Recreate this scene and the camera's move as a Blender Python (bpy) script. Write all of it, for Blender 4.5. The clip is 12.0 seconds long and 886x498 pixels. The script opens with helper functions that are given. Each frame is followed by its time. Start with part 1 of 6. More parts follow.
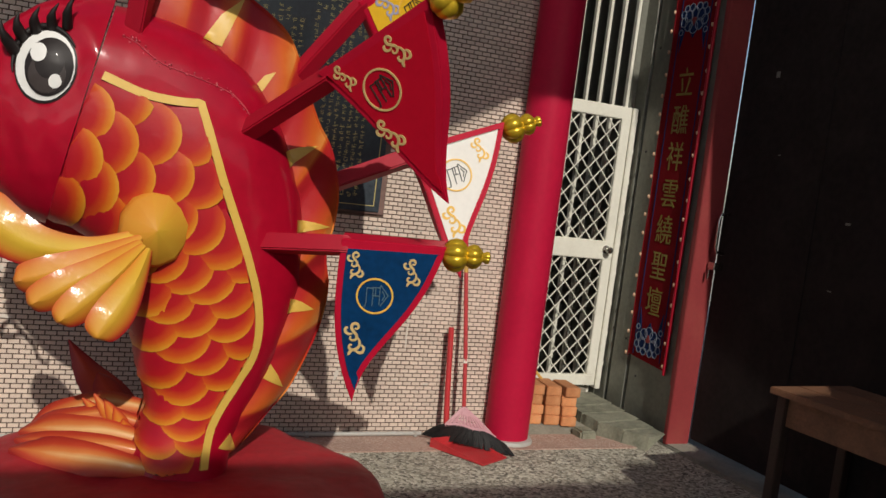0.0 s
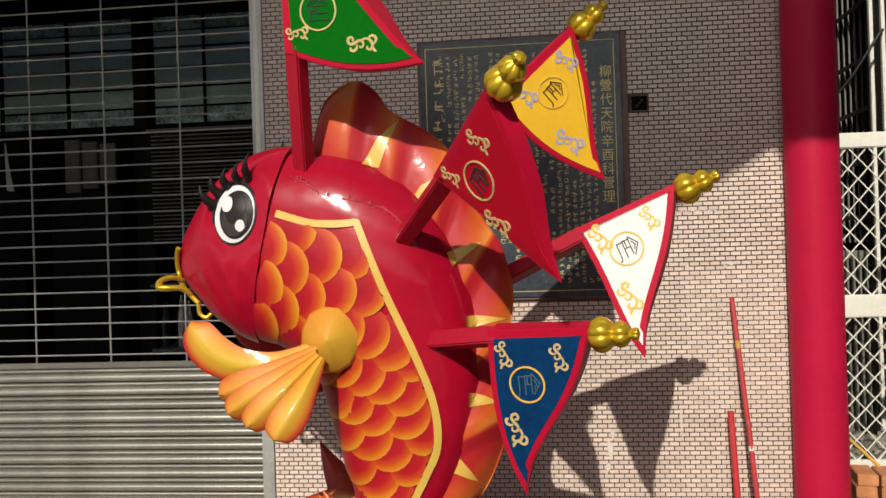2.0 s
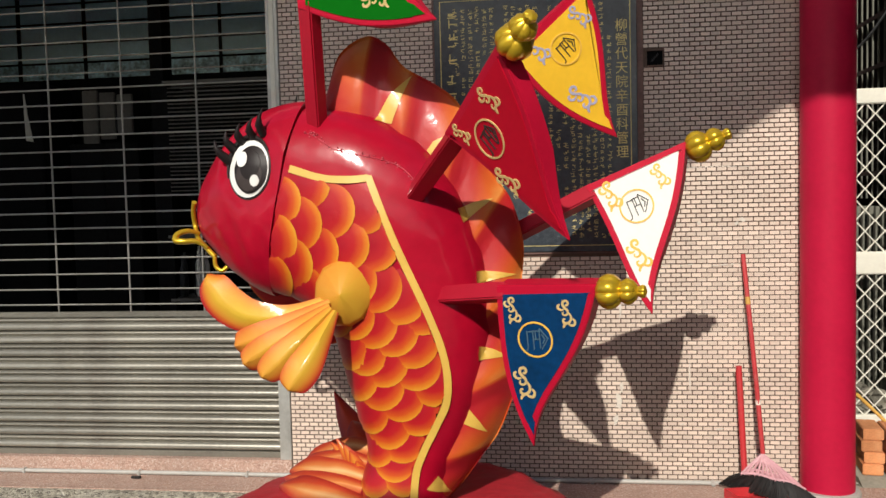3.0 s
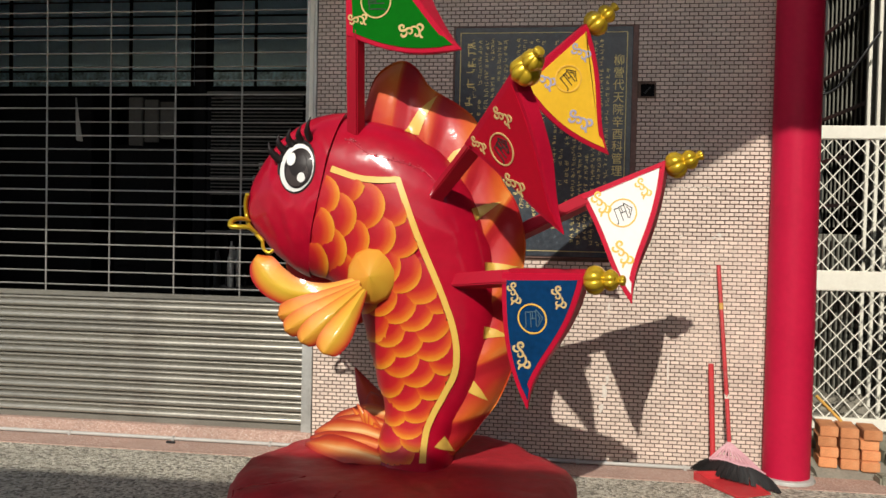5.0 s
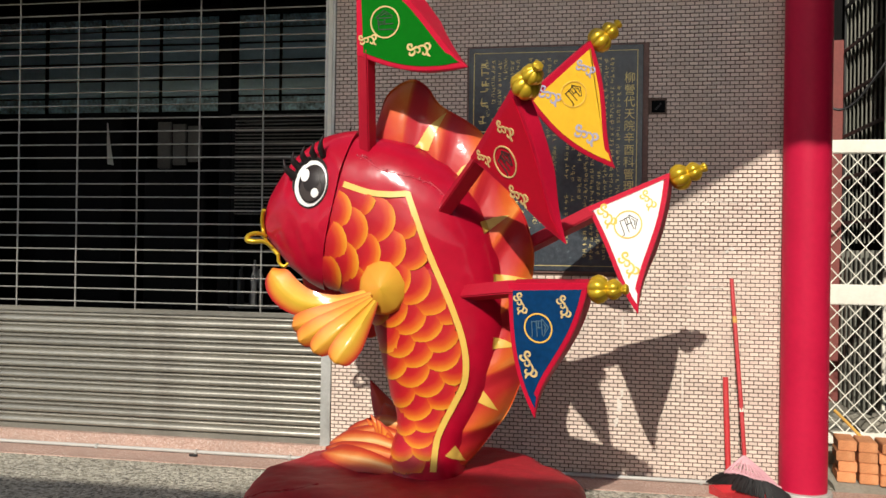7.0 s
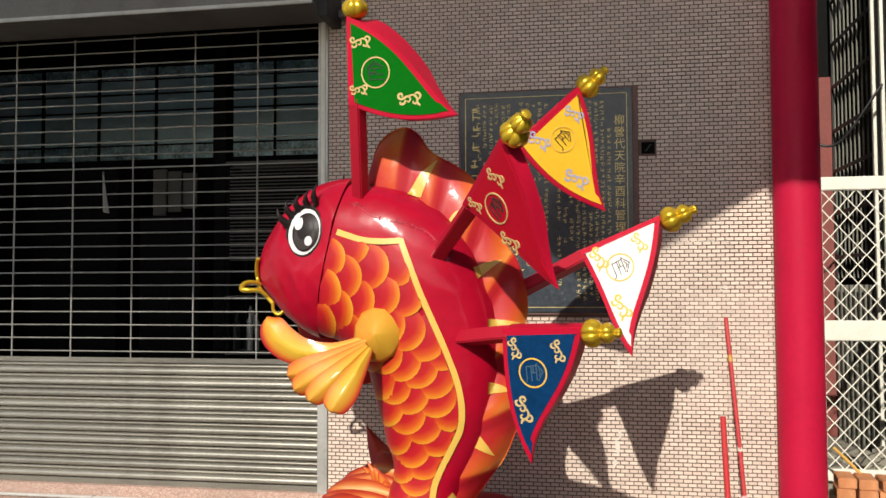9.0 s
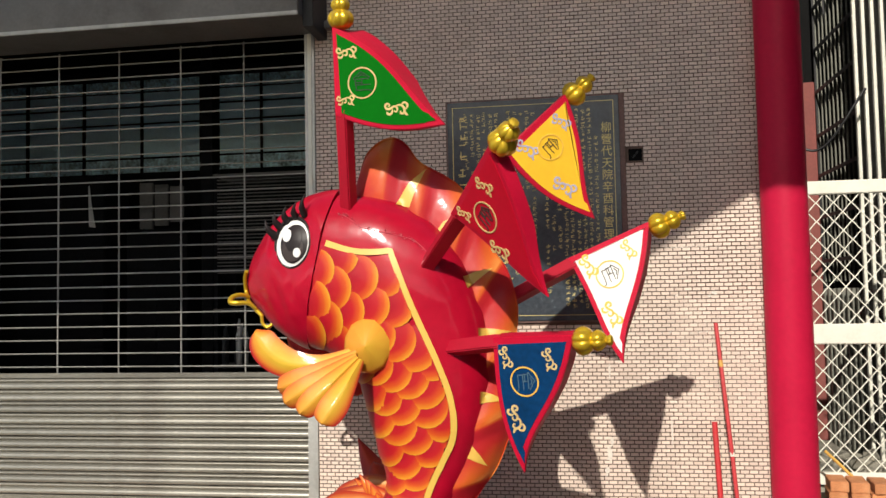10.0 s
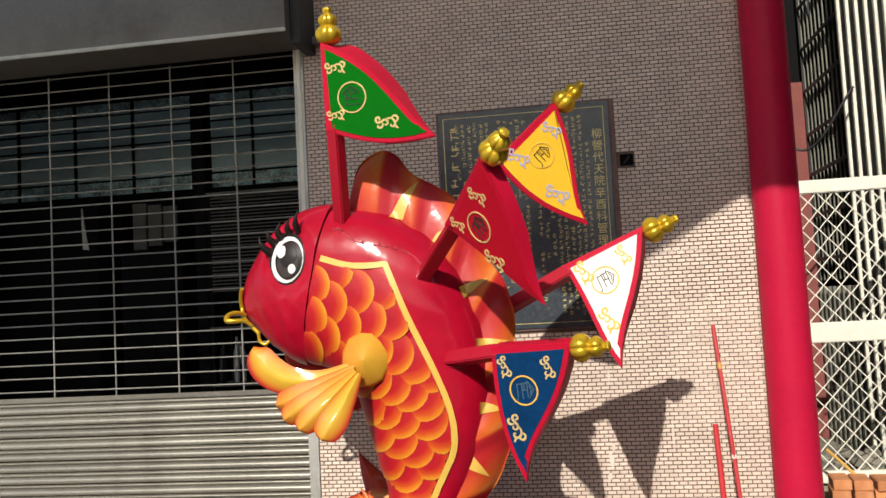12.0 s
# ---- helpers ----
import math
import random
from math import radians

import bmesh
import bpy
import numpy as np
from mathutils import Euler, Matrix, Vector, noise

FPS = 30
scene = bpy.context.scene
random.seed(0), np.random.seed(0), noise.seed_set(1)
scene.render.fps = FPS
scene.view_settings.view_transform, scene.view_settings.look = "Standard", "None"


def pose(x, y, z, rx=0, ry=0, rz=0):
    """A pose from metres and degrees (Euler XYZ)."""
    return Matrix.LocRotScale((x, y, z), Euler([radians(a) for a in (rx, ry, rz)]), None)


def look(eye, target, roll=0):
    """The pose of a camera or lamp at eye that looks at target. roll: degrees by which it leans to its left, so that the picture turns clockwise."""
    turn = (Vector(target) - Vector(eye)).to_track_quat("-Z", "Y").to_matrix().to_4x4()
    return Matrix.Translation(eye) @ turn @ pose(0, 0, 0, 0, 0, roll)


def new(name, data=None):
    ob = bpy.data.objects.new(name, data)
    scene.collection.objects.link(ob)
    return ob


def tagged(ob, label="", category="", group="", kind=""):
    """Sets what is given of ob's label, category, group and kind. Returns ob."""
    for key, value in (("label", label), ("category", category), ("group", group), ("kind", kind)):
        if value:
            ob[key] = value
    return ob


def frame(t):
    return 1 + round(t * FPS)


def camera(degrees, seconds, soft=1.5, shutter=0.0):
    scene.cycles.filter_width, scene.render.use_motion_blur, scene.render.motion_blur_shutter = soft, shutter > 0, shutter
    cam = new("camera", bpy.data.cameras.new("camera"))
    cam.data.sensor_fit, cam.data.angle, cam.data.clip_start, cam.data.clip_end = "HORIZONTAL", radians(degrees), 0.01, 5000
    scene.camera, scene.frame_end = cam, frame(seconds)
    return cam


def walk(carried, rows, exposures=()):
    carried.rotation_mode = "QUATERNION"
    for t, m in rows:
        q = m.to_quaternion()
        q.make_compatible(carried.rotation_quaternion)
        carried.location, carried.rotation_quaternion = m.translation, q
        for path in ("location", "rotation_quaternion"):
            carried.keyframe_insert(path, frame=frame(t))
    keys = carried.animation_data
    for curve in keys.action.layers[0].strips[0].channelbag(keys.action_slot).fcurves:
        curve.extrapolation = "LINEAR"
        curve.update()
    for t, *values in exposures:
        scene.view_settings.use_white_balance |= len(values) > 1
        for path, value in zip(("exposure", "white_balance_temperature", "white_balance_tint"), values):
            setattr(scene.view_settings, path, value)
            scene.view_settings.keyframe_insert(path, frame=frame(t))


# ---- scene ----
from mathutils.bvhtree import BVHTree

cam = camera(55.2, 12.0)
PATH = [
    (0, (0.313, 0.216, 1.557), (1.106, 2.044, 1.391), 7.1),
    (0.2, (0.480, 0.186, 1.580), (1.258, 2.022, 1.424), 5.1),
    (0.5, (0.748, 0.140, 1.581), (1.449, 2.008, 1.428), 0.0),
    (1, (1.005, 0.095, 1.570), (1.305, 2.068, 1.437), -2.3),
    (1.5, (1.196, 0.127, 1.601), (1.378, 2.118, 1.545), -2.3),
    (1.6, (1.205, 0.117, 1.602), (1.288, 2.115, 1.579), -1.9),
    (1.7, (1.247, 0.106, 1.596), (1.227, 2.106, 1.589), -1.8),
    (2, (1.394, 0.067, 1.586), (1.172, 2.054, 1.592), -1.8),
    (2.5, (1.429, 0.056, 1.612), (1.163, 2.038, 1.619), -2.6),
    (3, (1.423, 0.027, 1.612), (1.158, 2.007, 1.500), -1.4),
    (3.2, (1.421, 0.046, 1.610), (1.178, 2.024, 1.435), -1.6),
    (4.8, (1.410, -0.620, 1.513), (1.162, 1.362, 1.428), 1.1),
    (5, (1.450, -0.609, 1.501), (1.179, 1.372, 1.444), 1.2),
    (5.5, (1.576, -0.685, 1.462), (1.277, 1.291, 1.407), 1.1),
    (6, (1.586, -0.703, 1.454), (1.258, 1.270, 1.448), 1.0),
    (6.5, (1.590, -0.702, 1.443), (1.240, 1.267, 1.456), 0.9),
    (6.7, (1.579, -0.686, 1.438), (1.230, 1.283, 1.440), 0.9),
    (8.5, (1.599, -0.718, 1.473), (1.252, 1.251, 1.523), -0.0),
    (9, (1.603, -0.707, 1.482), (1.260, 1.262, 1.572), -0.2),
    (9.5, (1.597, -0.696, 1.482), (1.272, 1.274, 1.592), -0.8),
    (10, (1.596, -0.697, 1.483), (1.281, 1.274, 1.595), -1.1),
    (10.5, (1.595, -0.712, 1.478), (1.283, 1.260, 1.597), -1.7),
    (11, (1.601, -0.717, 1.483), (1.291, 1.254, 1.611), -2.3),
    (11.5, (1.608, -0.715, 1.481), (1.297, 1.256, 1.616), -2.3),
    (12, (1.599, -0.697, 1.485), (1.296, 1.275, 1.622), -3.0),
]
walk(cam, [(t, look(eye, target, roll)) for t, eye, target, roll in PATH], [(0.0, -0.78), (1.5, -0.77), (2.2, -0.24), (3.2, -0.27), (5.5, -0.27), (6.3, -0.08), (12.0, -0.03)])

# ---- light ----
SUN_WAY = Vector((0.135, 1.0, -0.685)).normalized()
SUN_UP = math.asin(-SUN_WAY.z)
world = bpy.data.worlds.new("sky")
scene.world = world
world.use_nodes = True
wn = world.node_tree
wn.nodes.clear()
sky = wn.nodes.new("ShaderNodeTexSky")
sky.sky_type = "NISHITA"
sky.sun_disc = False
sky.sun_elevation = SUN_UP
sky.sun_rotation = math.atan2(-SUN_WAY.x, -SUN_WAY.y)
sky.air_density, sky.dust_density, sky.ozone_density = 1.0, 1.4, 1.0
wbg = wn.nodes.new("ShaderNodeBackground")
wbg.inputs["Strength"].default_value = 0.150
wout = wn.nodes.new("ShaderNodeOutputWorld")
wn.links.new(sky.outputs["Color"], wbg.inputs["Color"])
wn.links.new(wbg.outputs["Background"], wout.inputs["Surface"])

sun = new("sun", bpy.data.lights.new("sun", "SUN"))
sun.data.energy, sun.data.angle, sun.data.color = 5.0, radians(0.53), (1.0, 0.94, 0.84)
sun.matrix_world = look((0, 0, 12), Vector((0, 0, 12)) + SUN_WAY)


# ---- materials ----
def mat(name, color, rough=0.5, metal=0.0, vary=0.12, size=6.0, grain=60.0, bump=0.15, dirt=None, dirt_amount=0.0, coat=0.0, per_piece=0.0, island=0.0, dirt_size=1.5, spec=0.5, coat_rough=0.06, lump=0.0):
    """A plain surface with variation at two scales, fine relief and optional stains."""
    m = bpy.data.materials.new(name)
    m.use_nodes = True
    nt = m.node_tree
    N, L = nt.nodes, nt.links
    b = N["Principled BSDF"]
    co = N.new("ShaderNodeTexCoord")
    n1 = N.new("ShaderNodeTexNoise")
    n1.inputs["Scale"].default_value, n1.inputs["Detail"].default_value = size, 5
    n2 = N.new("ShaderNodeTexNoise")
    n2.inputs["Scale"].default_value, n2.inputs["Detail"].default_value = grain, 4
    L.new(co.outputs["Object"], n1.inputs["Vector"])
    L.new(co.outputs["Object"], n2.inputs["Vector"])
    add = N.new("ShaderNodeMath")
    add.operation = "ADD"
    L.new(n1.outputs["Fac"], add.inputs[0])
    L.new(n2.outputs["Fac"], add.inputs[1])
    ramp = N.new("ShaderNodeMapRange")
    ramp.inputs["From Min"].default_value, ramp.inputs["From Max"].default_value = 0.6, 1.4
    ramp.inputs["To Min"].default_value, ramp.inputs["To Max"].default_value = 1 - vary, 1 + vary
    L.new(add.outputs[0], ramp.inputs["Value"])
    fac = ramp.outputs["Result"]
    if per_piece or island:
        src = N.new("ShaderNodeObjectInfo") if per_piece else N.new("ShaderNodeNewGeometry")
        r2 = N.new("ShaderNodeMapRange")
        w = per_piece or island
        r2.inputs["To Min"].default_value, r2.inputs["To Max"].default_value = 1 - w, 1 + w
        L.new(src.outputs["Random" if per_piece else "Random Per Island"], r2.inputs["Value"])
        mu = N.new("ShaderNodeMath")
        mu.operation = "MULTIPLY"
        L.new(fac, mu.inputs[0])
        L.new(r2.outputs["Result"], mu.inputs[1])
        fac = mu.outputs[0]
    mix = N.new("ShaderNodeMix")
    mix.data_type, mix.blend_type = "RGBA", "MULTIPLY"
    mix.inputs["Factor"].default_value = 1.0
    mix.inputs["A"].default_value = (*color, 1)
    L.new(fac, mix.inputs["B"])
    col = mix.outputs["Result"]
    if dirt:
        n3 = N.new("ShaderNodeTexNoise")
        n3.inputs["Scale"].default_value, n3.inputs["Detail"].default_value, n3.inputs["Roughness"].default_value = dirt_size, 8, 0.65
        L.new(co.outputs["Object"], n3.inputs["Vector"])
        r3 = N.new("ShaderNodeMapRange")
        r3.inputs["From Min"].default_value, r3.inputs["From Max"].default_value = 0.5, 0.72
        r3.inputs["To Max"].default_value = dirt_amount
        L.new(n3.outputs["Fac"], r3.inputs["Value"])
        mx = N.new("ShaderNodeMix")
        mx.data_type = "RGBA"
        mx.inputs["B"].default_value = (*dirt, 1)
        L.new(r3.outputs["Result"], mx.inputs["Factor"])
        L.new(col, mx.inputs["A"])
        col = mx.outputs["Result"]
    L.new(col, b.inputs["Base Color"])
    rr = N.new("ShaderNodeMapRange")
    rr.inputs["To Min"].default_value, rr.inputs["To Max"].default_value = max(0.02, rough - 0.08), min(1, rough + 0.08)
    L.new(n1.outputs["Fac"], rr.inputs["Value"])
    L.new(rr.outputs["Result"], b.inputs["Roughness"])
    b.inputs["Metallic"].default_value = metal
    b.inputs["Specular IOR Level"].default_value = spec
    b.inputs["Coat Weight"].default_value = coat
    b.inputs["Coat Roughness"].default_value = coat_rough
    b.inputs["Coat IOR"].default_value = 1.40
    if bump:
        bp = N.new("ShaderNodeBump")
        bp.inputs["Strength"].default_value, bp.inputs["Distance"].default_value = bump, 0.004
        L.new(add.outputs[0], bp.inputs["Height"])
        L.new(bp.outputs["Normal"], b.inputs["Normal"])
        if lump:
            n4 = N.new("ShaderNodeTexNoise")
            n4.inputs["Scale"].default_value, n4.inputs["Detail"].default_value = 4.5, 2
            L.new(co.outputs["Object"], n4.inputs["Vector"])
            b4 = N.new("ShaderNodeBump")
            b4.inputs["Strength"].default_value, b4.inputs["Distance"].default_value = lump, 0.03
            L.new(n4.outputs["Fac"], b4.inputs["Height"])
            L.new(b4.outputs["Normal"], bp.inputs["Normal"])
            L.new(bp.outputs["Normal"], b.inputs["Coat Normal"])
    return m


def airbrush(name, stops, rough=0.42, axis="X", coat=0.14, swirl=0.1):
    """Sprayed paint whose colour runs along the first or second axis of the UV map, with a little cloudiness."""
    m = bpy.data.materials.new(name)
    m.use_nodes = True
    nt = m.node_tree
    N, L = nt.nodes, nt.links
    b = N["Principled BSDF"]
    uv = N.new("ShaderNodeUVMap")
    uv.uv_map = "paint"
    sep = N.new("ShaderNodeSeparateXYZ")
    L.new(uv.outputs["UV"], sep.inputs[0])
    co = N.new("ShaderNodeTexCoord")
    nz = N.new("ShaderNodeTexNoise")
    nz.inputs["Scale"].default_value, nz.inputs["Detail"].default_value = 9.0, 4
    L.new(co.outputs["Object"], nz.inputs["Vector"])
    mr = N.new("ShaderNodeMapRange")
    mr.inputs["To Min"].default_value, mr.inputs["To Max"].default_value = -swirl, swirl
    L.new(nz.outputs["Fac"], mr.inputs["Value"])
    ad = N.new("ShaderNodeMath")
    ad.operation = "ADD"
    L.new(sep.outputs[axis], ad.inputs[0])
    L.new(mr.outputs["Result"], ad.inputs[1])
    cr = N.new("ShaderNodeValToRGB")
    el = cr.color_ramp.elements
    el[0].position, el[0].color = stops[0][0], (*stops[0][1], 1)
    el[1].position, el[1].color = stops[-1][0], (*stops[-1][1], 1)
    for p, c in stops[1:-1]:
        e = el.new(p)
        e.color = (*c, 1)
    L.new(ad.outputs[0], cr.inputs["Fac"])
    L.new(cr.outputs["Color"], b.inputs["Base Color"])
    b.inputs["Roughness"].default_value = rough
    b.inputs["Coat Weight"].default_value = coat
    b.inputs["Specular IOR Level"].default_value = 0.25
    b.inputs["Coat Roughness"].default_value = 0.14
    fine = N.new("ShaderNodeTexNoise")
    fine.inputs["Scale"].default_value, fine.inputs["Detail"].default_value = 22.0, 3
    L.new(co.outputs["Object"], fine.inputs["Vector"])
    bp = N.new("ShaderNodeBump")
    bp.inputs["Strength"].default_value, bp.inputs["Distance"].default_value = 0.25, 0.006
    L.new(fine.outputs["Fac"], bp.inputs["Height"])
    L.new(bp.outputs["Normal"], b.inputs["Normal"])
    L.new(bp.outputs["Normal"], b.inputs["Coat Normal"])
    return m


def speckled(name, stops, scale, rough, bump, dirt, amount):
    """Aggregate set in cement: one tone per stone, grout between, broad stains."""
    m = bpy.data.materials.new(name)
    m.use_nodes = True
    nt = m.node_tree
    N, L = nt.nodes, nt.links
    b = N["Principled BSDF"]
    co = N.new("ShaderNodeTexCoord")
    v = N.new("ShaderNodeTexVoronoi")
    v.inputs["Scale"].default_value = scale
    L.new(co.outputs["Object"], v.inputs["Vector"])
    e = N.new("ShaderNodeTexVoronoi")
    e.feature = "DISTANCE_TO_EDGE"
    e.inputs["Scale"].default_value = scale
    L.new(co.outputs["Object"], e.inputs["Vector"])
    sp = N.new("ShaderNodeSeparateColor")
    L.new(v.outputs["Color"], sp.inputs[0])
    cr = N.new("ShaderNodeValToRGB")
    el = cr.color_ramp.elements
    el[0].position, el[0].color = stops[0][0], (*stops[0][1], 1)
    el[1].position, el[1].color = stops[-1][0], (*stops[-1][1], 1)
    for p, c in stops[1:-1]:
        q = el.new(p)
        q.color = (*c, 1)
    L.new(sp.outputs[0], cr.inputs["Fac"])
    n = N.new("ShaderNodeTexNoise")
    n.inputs["Scale"].default_value, n.inputs["Detail"].default_value, n.inputs["Roughness"].default_value = 1.7, 9, 0.7
    L.new(co.outputs["Object"], n.inputs["Vector"])
    r = N.new("ShaderNodeMapRange")
    r.inputs["From Min"].default_value, r.inputs["From Max"].default_value, r.inputs["To Max"].default_value = 0.42, 0.7, amount
    L.new(n.outputs["Fac"], r.inputs["Value"])
    mx = N.new("ShaderNodeMix")
    mx.data_type = "RGBA"
    mx.inputs["B"].default_value = (*dirt, 1)
    L.new(r.outputs["Result"], mx.inputs["Factor"])
    L.new(cr.outputs["Color"], mx.inputs["A"])
    L.new(mx.outputs["Result"], b.inputs["Base Color"])
    b.inputs["Roughness"].default_value = rough
    rb = N.new("ShaderNodeMapRange")
    rb.inputs["From Max"].default_value = 0.25
    L.new(e.outputs["Distance"], rb.inputs["Value"])
    bp = N.new("ShaderNodeBump")
    bp.inputs["Strength"].default_value, bp.inputs["Distance"].default_value = bump, 0.006
    L.new(rb.outputs["Result"], bp.inputs["Height"])
    L.new(bp.outputs["Normal"], b.inputs["Normal"])
    return m


RED = (0.37, 0.0030, 0.020)
M_TILE = mat("glazed_wall_tile", (0.68, 0.555, 0.465), 0.42, vary=0.07, size=1.2, grain=90, bump=0.05, island=0.10, dirt=(0.40, 0.31, 0.26), dirt_amount=0.35, dirt_size=1.1)
M_TILEP = mat("glazed_wall_tile_single", (0.68, 0.555, 0.465), 0.42, vary=0.07, size=1.2, grain=90, bump=0.05, per_piece=0.10)
M_GROUT = mat("brown_tile_grout", (0.13, 0.085, 0.065), 0.9, vary=0.3, size=3, grain=120, bump=0.4)
M_PLASTER = mat("cement_render", (0.33, 0.31, 0.29), 0.9, vary=0.15, size=2, grain=50, bump=0.4)
M_SMEAR = mat("cement_smear", (0.66, 0.60, 0.53), 0.9, vary=0.12, size=20, grain=90, bump=0.5)
M_COLUMN = mat("red_column_paint", (0.48, 0.010, 0.045), 0.5, vary=0.08, size=4, grain=30, bump=0.35, coat=0.02, spec=0.14, dirt=(0.36, 0.01, 0.03), dirt_amount=0.4, dirt_size=2.5)
M_GROUND = speckled("washed_pebble_paving", ((0.0, (0.13, 0.115, 0.09)), (0.25, (0.34, 0.31, 0.24)), (0.6, (0.56, 0.52, 0.41)), (1.0, (0.80, 0.76, 0.64))), 62.0, 0.85, 1.0, (0.20, 0.175, 0.14), 0.45)
M_PINK = speckled("pink_terrazzo", ((0.0, (0.30, 0.18, 0.14)), (0.4, (0.46, 0.29, 0.23)), (0.8, (0.52, 0.36, 0.29)), (1.0, (0.62, 0.52, 0.45))), 160.0, 0.6, 0.15, (0.28, 0.20, 0.16), 0.6)
M_MOSS = mat("mossy_dark_concrete", (0.23, 0.225, 0.165), 0.92, vary=0.3, size=7, grain=60, bump=0.8, dirt=(0.07, 0.074, 0.05), dirt_amount=0.75, dirt_size=5)
M_CONCRETE = mat("weathered_concrete", (0.27, 0.25, 0.20), 0.92, vary=0.25, size=5, grain=60, bump=0.6, dirt=(0.10, 0.095, 0.08), dirt_amount=0.7, dirt_size=3)
M_SLAT = mat("galvanised_slat", (0.29, 0.275, 0.235), 0.34, metal=0.6, vary=0.14, size=2, grain=50, bump=0.12, dirt=(0.20, 0.18, 0.155), dirt_amount=0.6, dirt_size=3, per_piece=0.14)
M_ROD = mat("galvanised_rod", (0.34, 0.33, 0.30), 0.45, metal=0.5, vary=0.35, size=5, grain=60, bump=0.1, per_piece=0.25)
M_GUIDE = mat("aluminium_guide", (0.50, 0.50, 0.47), 0.45, metal=0.5, vary=0.12, size=3, grain=50, bump=0.1, dirt=(0.22, 0.20, 0.18), dirt_amount=0.5, dirt_size=4)
M_HOOD = mat("galvanised_hood", (0.19, 0.18, 0.165), 0.5, metal=0.35, vary=0.15, size=1.5, grain=40, bump=0.1, dirt=(0.09, 0.078, 0.07), dirt_amount=0.6, dirt_size=2)
M_WHITE = mat("cream_enamel", (0.78, 0.76, 0.66), 0.4, vary=0.05, size=6, grain=60, bump=0.08, dirt=(0.45, 0.40, 0.32), dirt_amount=0.3, dirt_size=5)
M_CHROME = mat("brushed_steel", (0.62, 0.60, 0.56), 0.25, metal=1.0, vary=0.08, size=10, grain=80, bump=0.05)
# two near-black colours that hold the shade of room, alley and vent
M_DARK = mat("shaded_backdrop", (0.008, 0.008, 0.008), 0.9, vary=0.3, size=2, grain=30, bump=0.3, spec=0.1)
M_PITCH = mat("shade_black", (0.008, 0.008, 0.0084), 0.9, vary=0.3, size=3, grain=40, bump=0.1, spec=0.06)
M_BLACK = mat("black_paint", (0.012, 0.012, 0.013), 0.5, vary=0.3, size=6, grain=60, bump=0.1)
M_DOOR = mat("black_brown_steel_door", (0.022, 0.017, 0.0155), 0.85, vary=0.35, size=1.5, grain=25, bump=0.12, dirt=(0.040, 0.031, 0.027), dirt_amount=0.5, dirt_size=3, spec=0.12)
M_PANEL = mat("grey_green_sheet", (0.20, 0.20, 0.165), 0.55, metal=0.2, vary=0.2, size=3, grain=40, bump=0.15, dirt=(0.07, 0.066, 0.055), dirt_amount=0.6, dirt_size=3)
M_JAMB = mat("brick_red_jamb_paint", (0.26, 0.034, 0.036), 0.55, vary=0.12, size=4, grain=40, bump=0.25, dirt=(0.28, 0.06, 0.045), dirt_amount=0.5, dirt_size=4)
M_BRICK = mat("orange_clay_brick", (0.60, 0.245, 0.10), 0.9, vary=0.22, size=14, grain=120, bump=0.6, per_piece=0.20, dirt=(0.66, 0.36, 0.18), dirt_amount=0.6, dirt_size=12)
# sky sheen on the polish is put into its blue-grey base and blotches
M_GRANITE = mat("polished_black_granite", (0.045, 0.055, 0.066), 0.24, vary=0.4, size=40, grain=220, bump=0.0, dirt=(0.11, 0.12, 0.125), dirt_amount=0.5, dirt_size=4)
M_GILT = mat("gilt_lettering", (0.66, 0.54, 0.20), 0.45, metal=0.3, vary=0.2, size=20, grain=90, bump=0.1)
M_ROSE = mat("rosy_plaque_edging", (0.20, 0.12, 0.10), 0.8, vary=0.3, size=12, grain=80, bump=0.4)
M_RED = mat("glossy_red_paint", RED, 0.42, vary=0.12, size=4, grain=22, bump=0.10, coat=0.60, spec=0.10, coat_rough=0.11, lump=0.30, dirt=(0.27, 0.003, 0.017), dirt_amount=0.55, dirt_size=3.0)
M_BORDER = mat("red_border_paint", (0.46, 0.006, 0.030), 0.5, vary=0.07, size=6, grain=40, bump=0.1, coat=0.06, spec=0.12, lump=0.2)
M_POLE = mat("red_pole_paint", (0.36, 0.004, 0.020), 0.5, vary=0.08, size=6, grain=40, bump=0.12, coat=0.1, spec=0.3)
M_BASE = mat("dull_red_plinth_paint", (0.40, 0.020, 0.030), 0.5, vary=0.18, size=4, grain=25, bump=0.4, dirt=(0.24, 0.010, 0.018), dirt_amount=0.6, dirt_size=3.5, spec=0.22, lump=0.8)
M_GOLD = mat("gold_lacquer", (0.66, 0.43, 0.025), 0.30, metal=0.6, vary=0.12, size=10, grain=40, bump=0.12, coat=0.2, lump=0.3)
M_TRIM = mat("yellow_trim_paint", (0.68, 0.43, 0.08), 0.4, vary=0.06, size=9, grain=50, bump=0.1, coat=0.2)
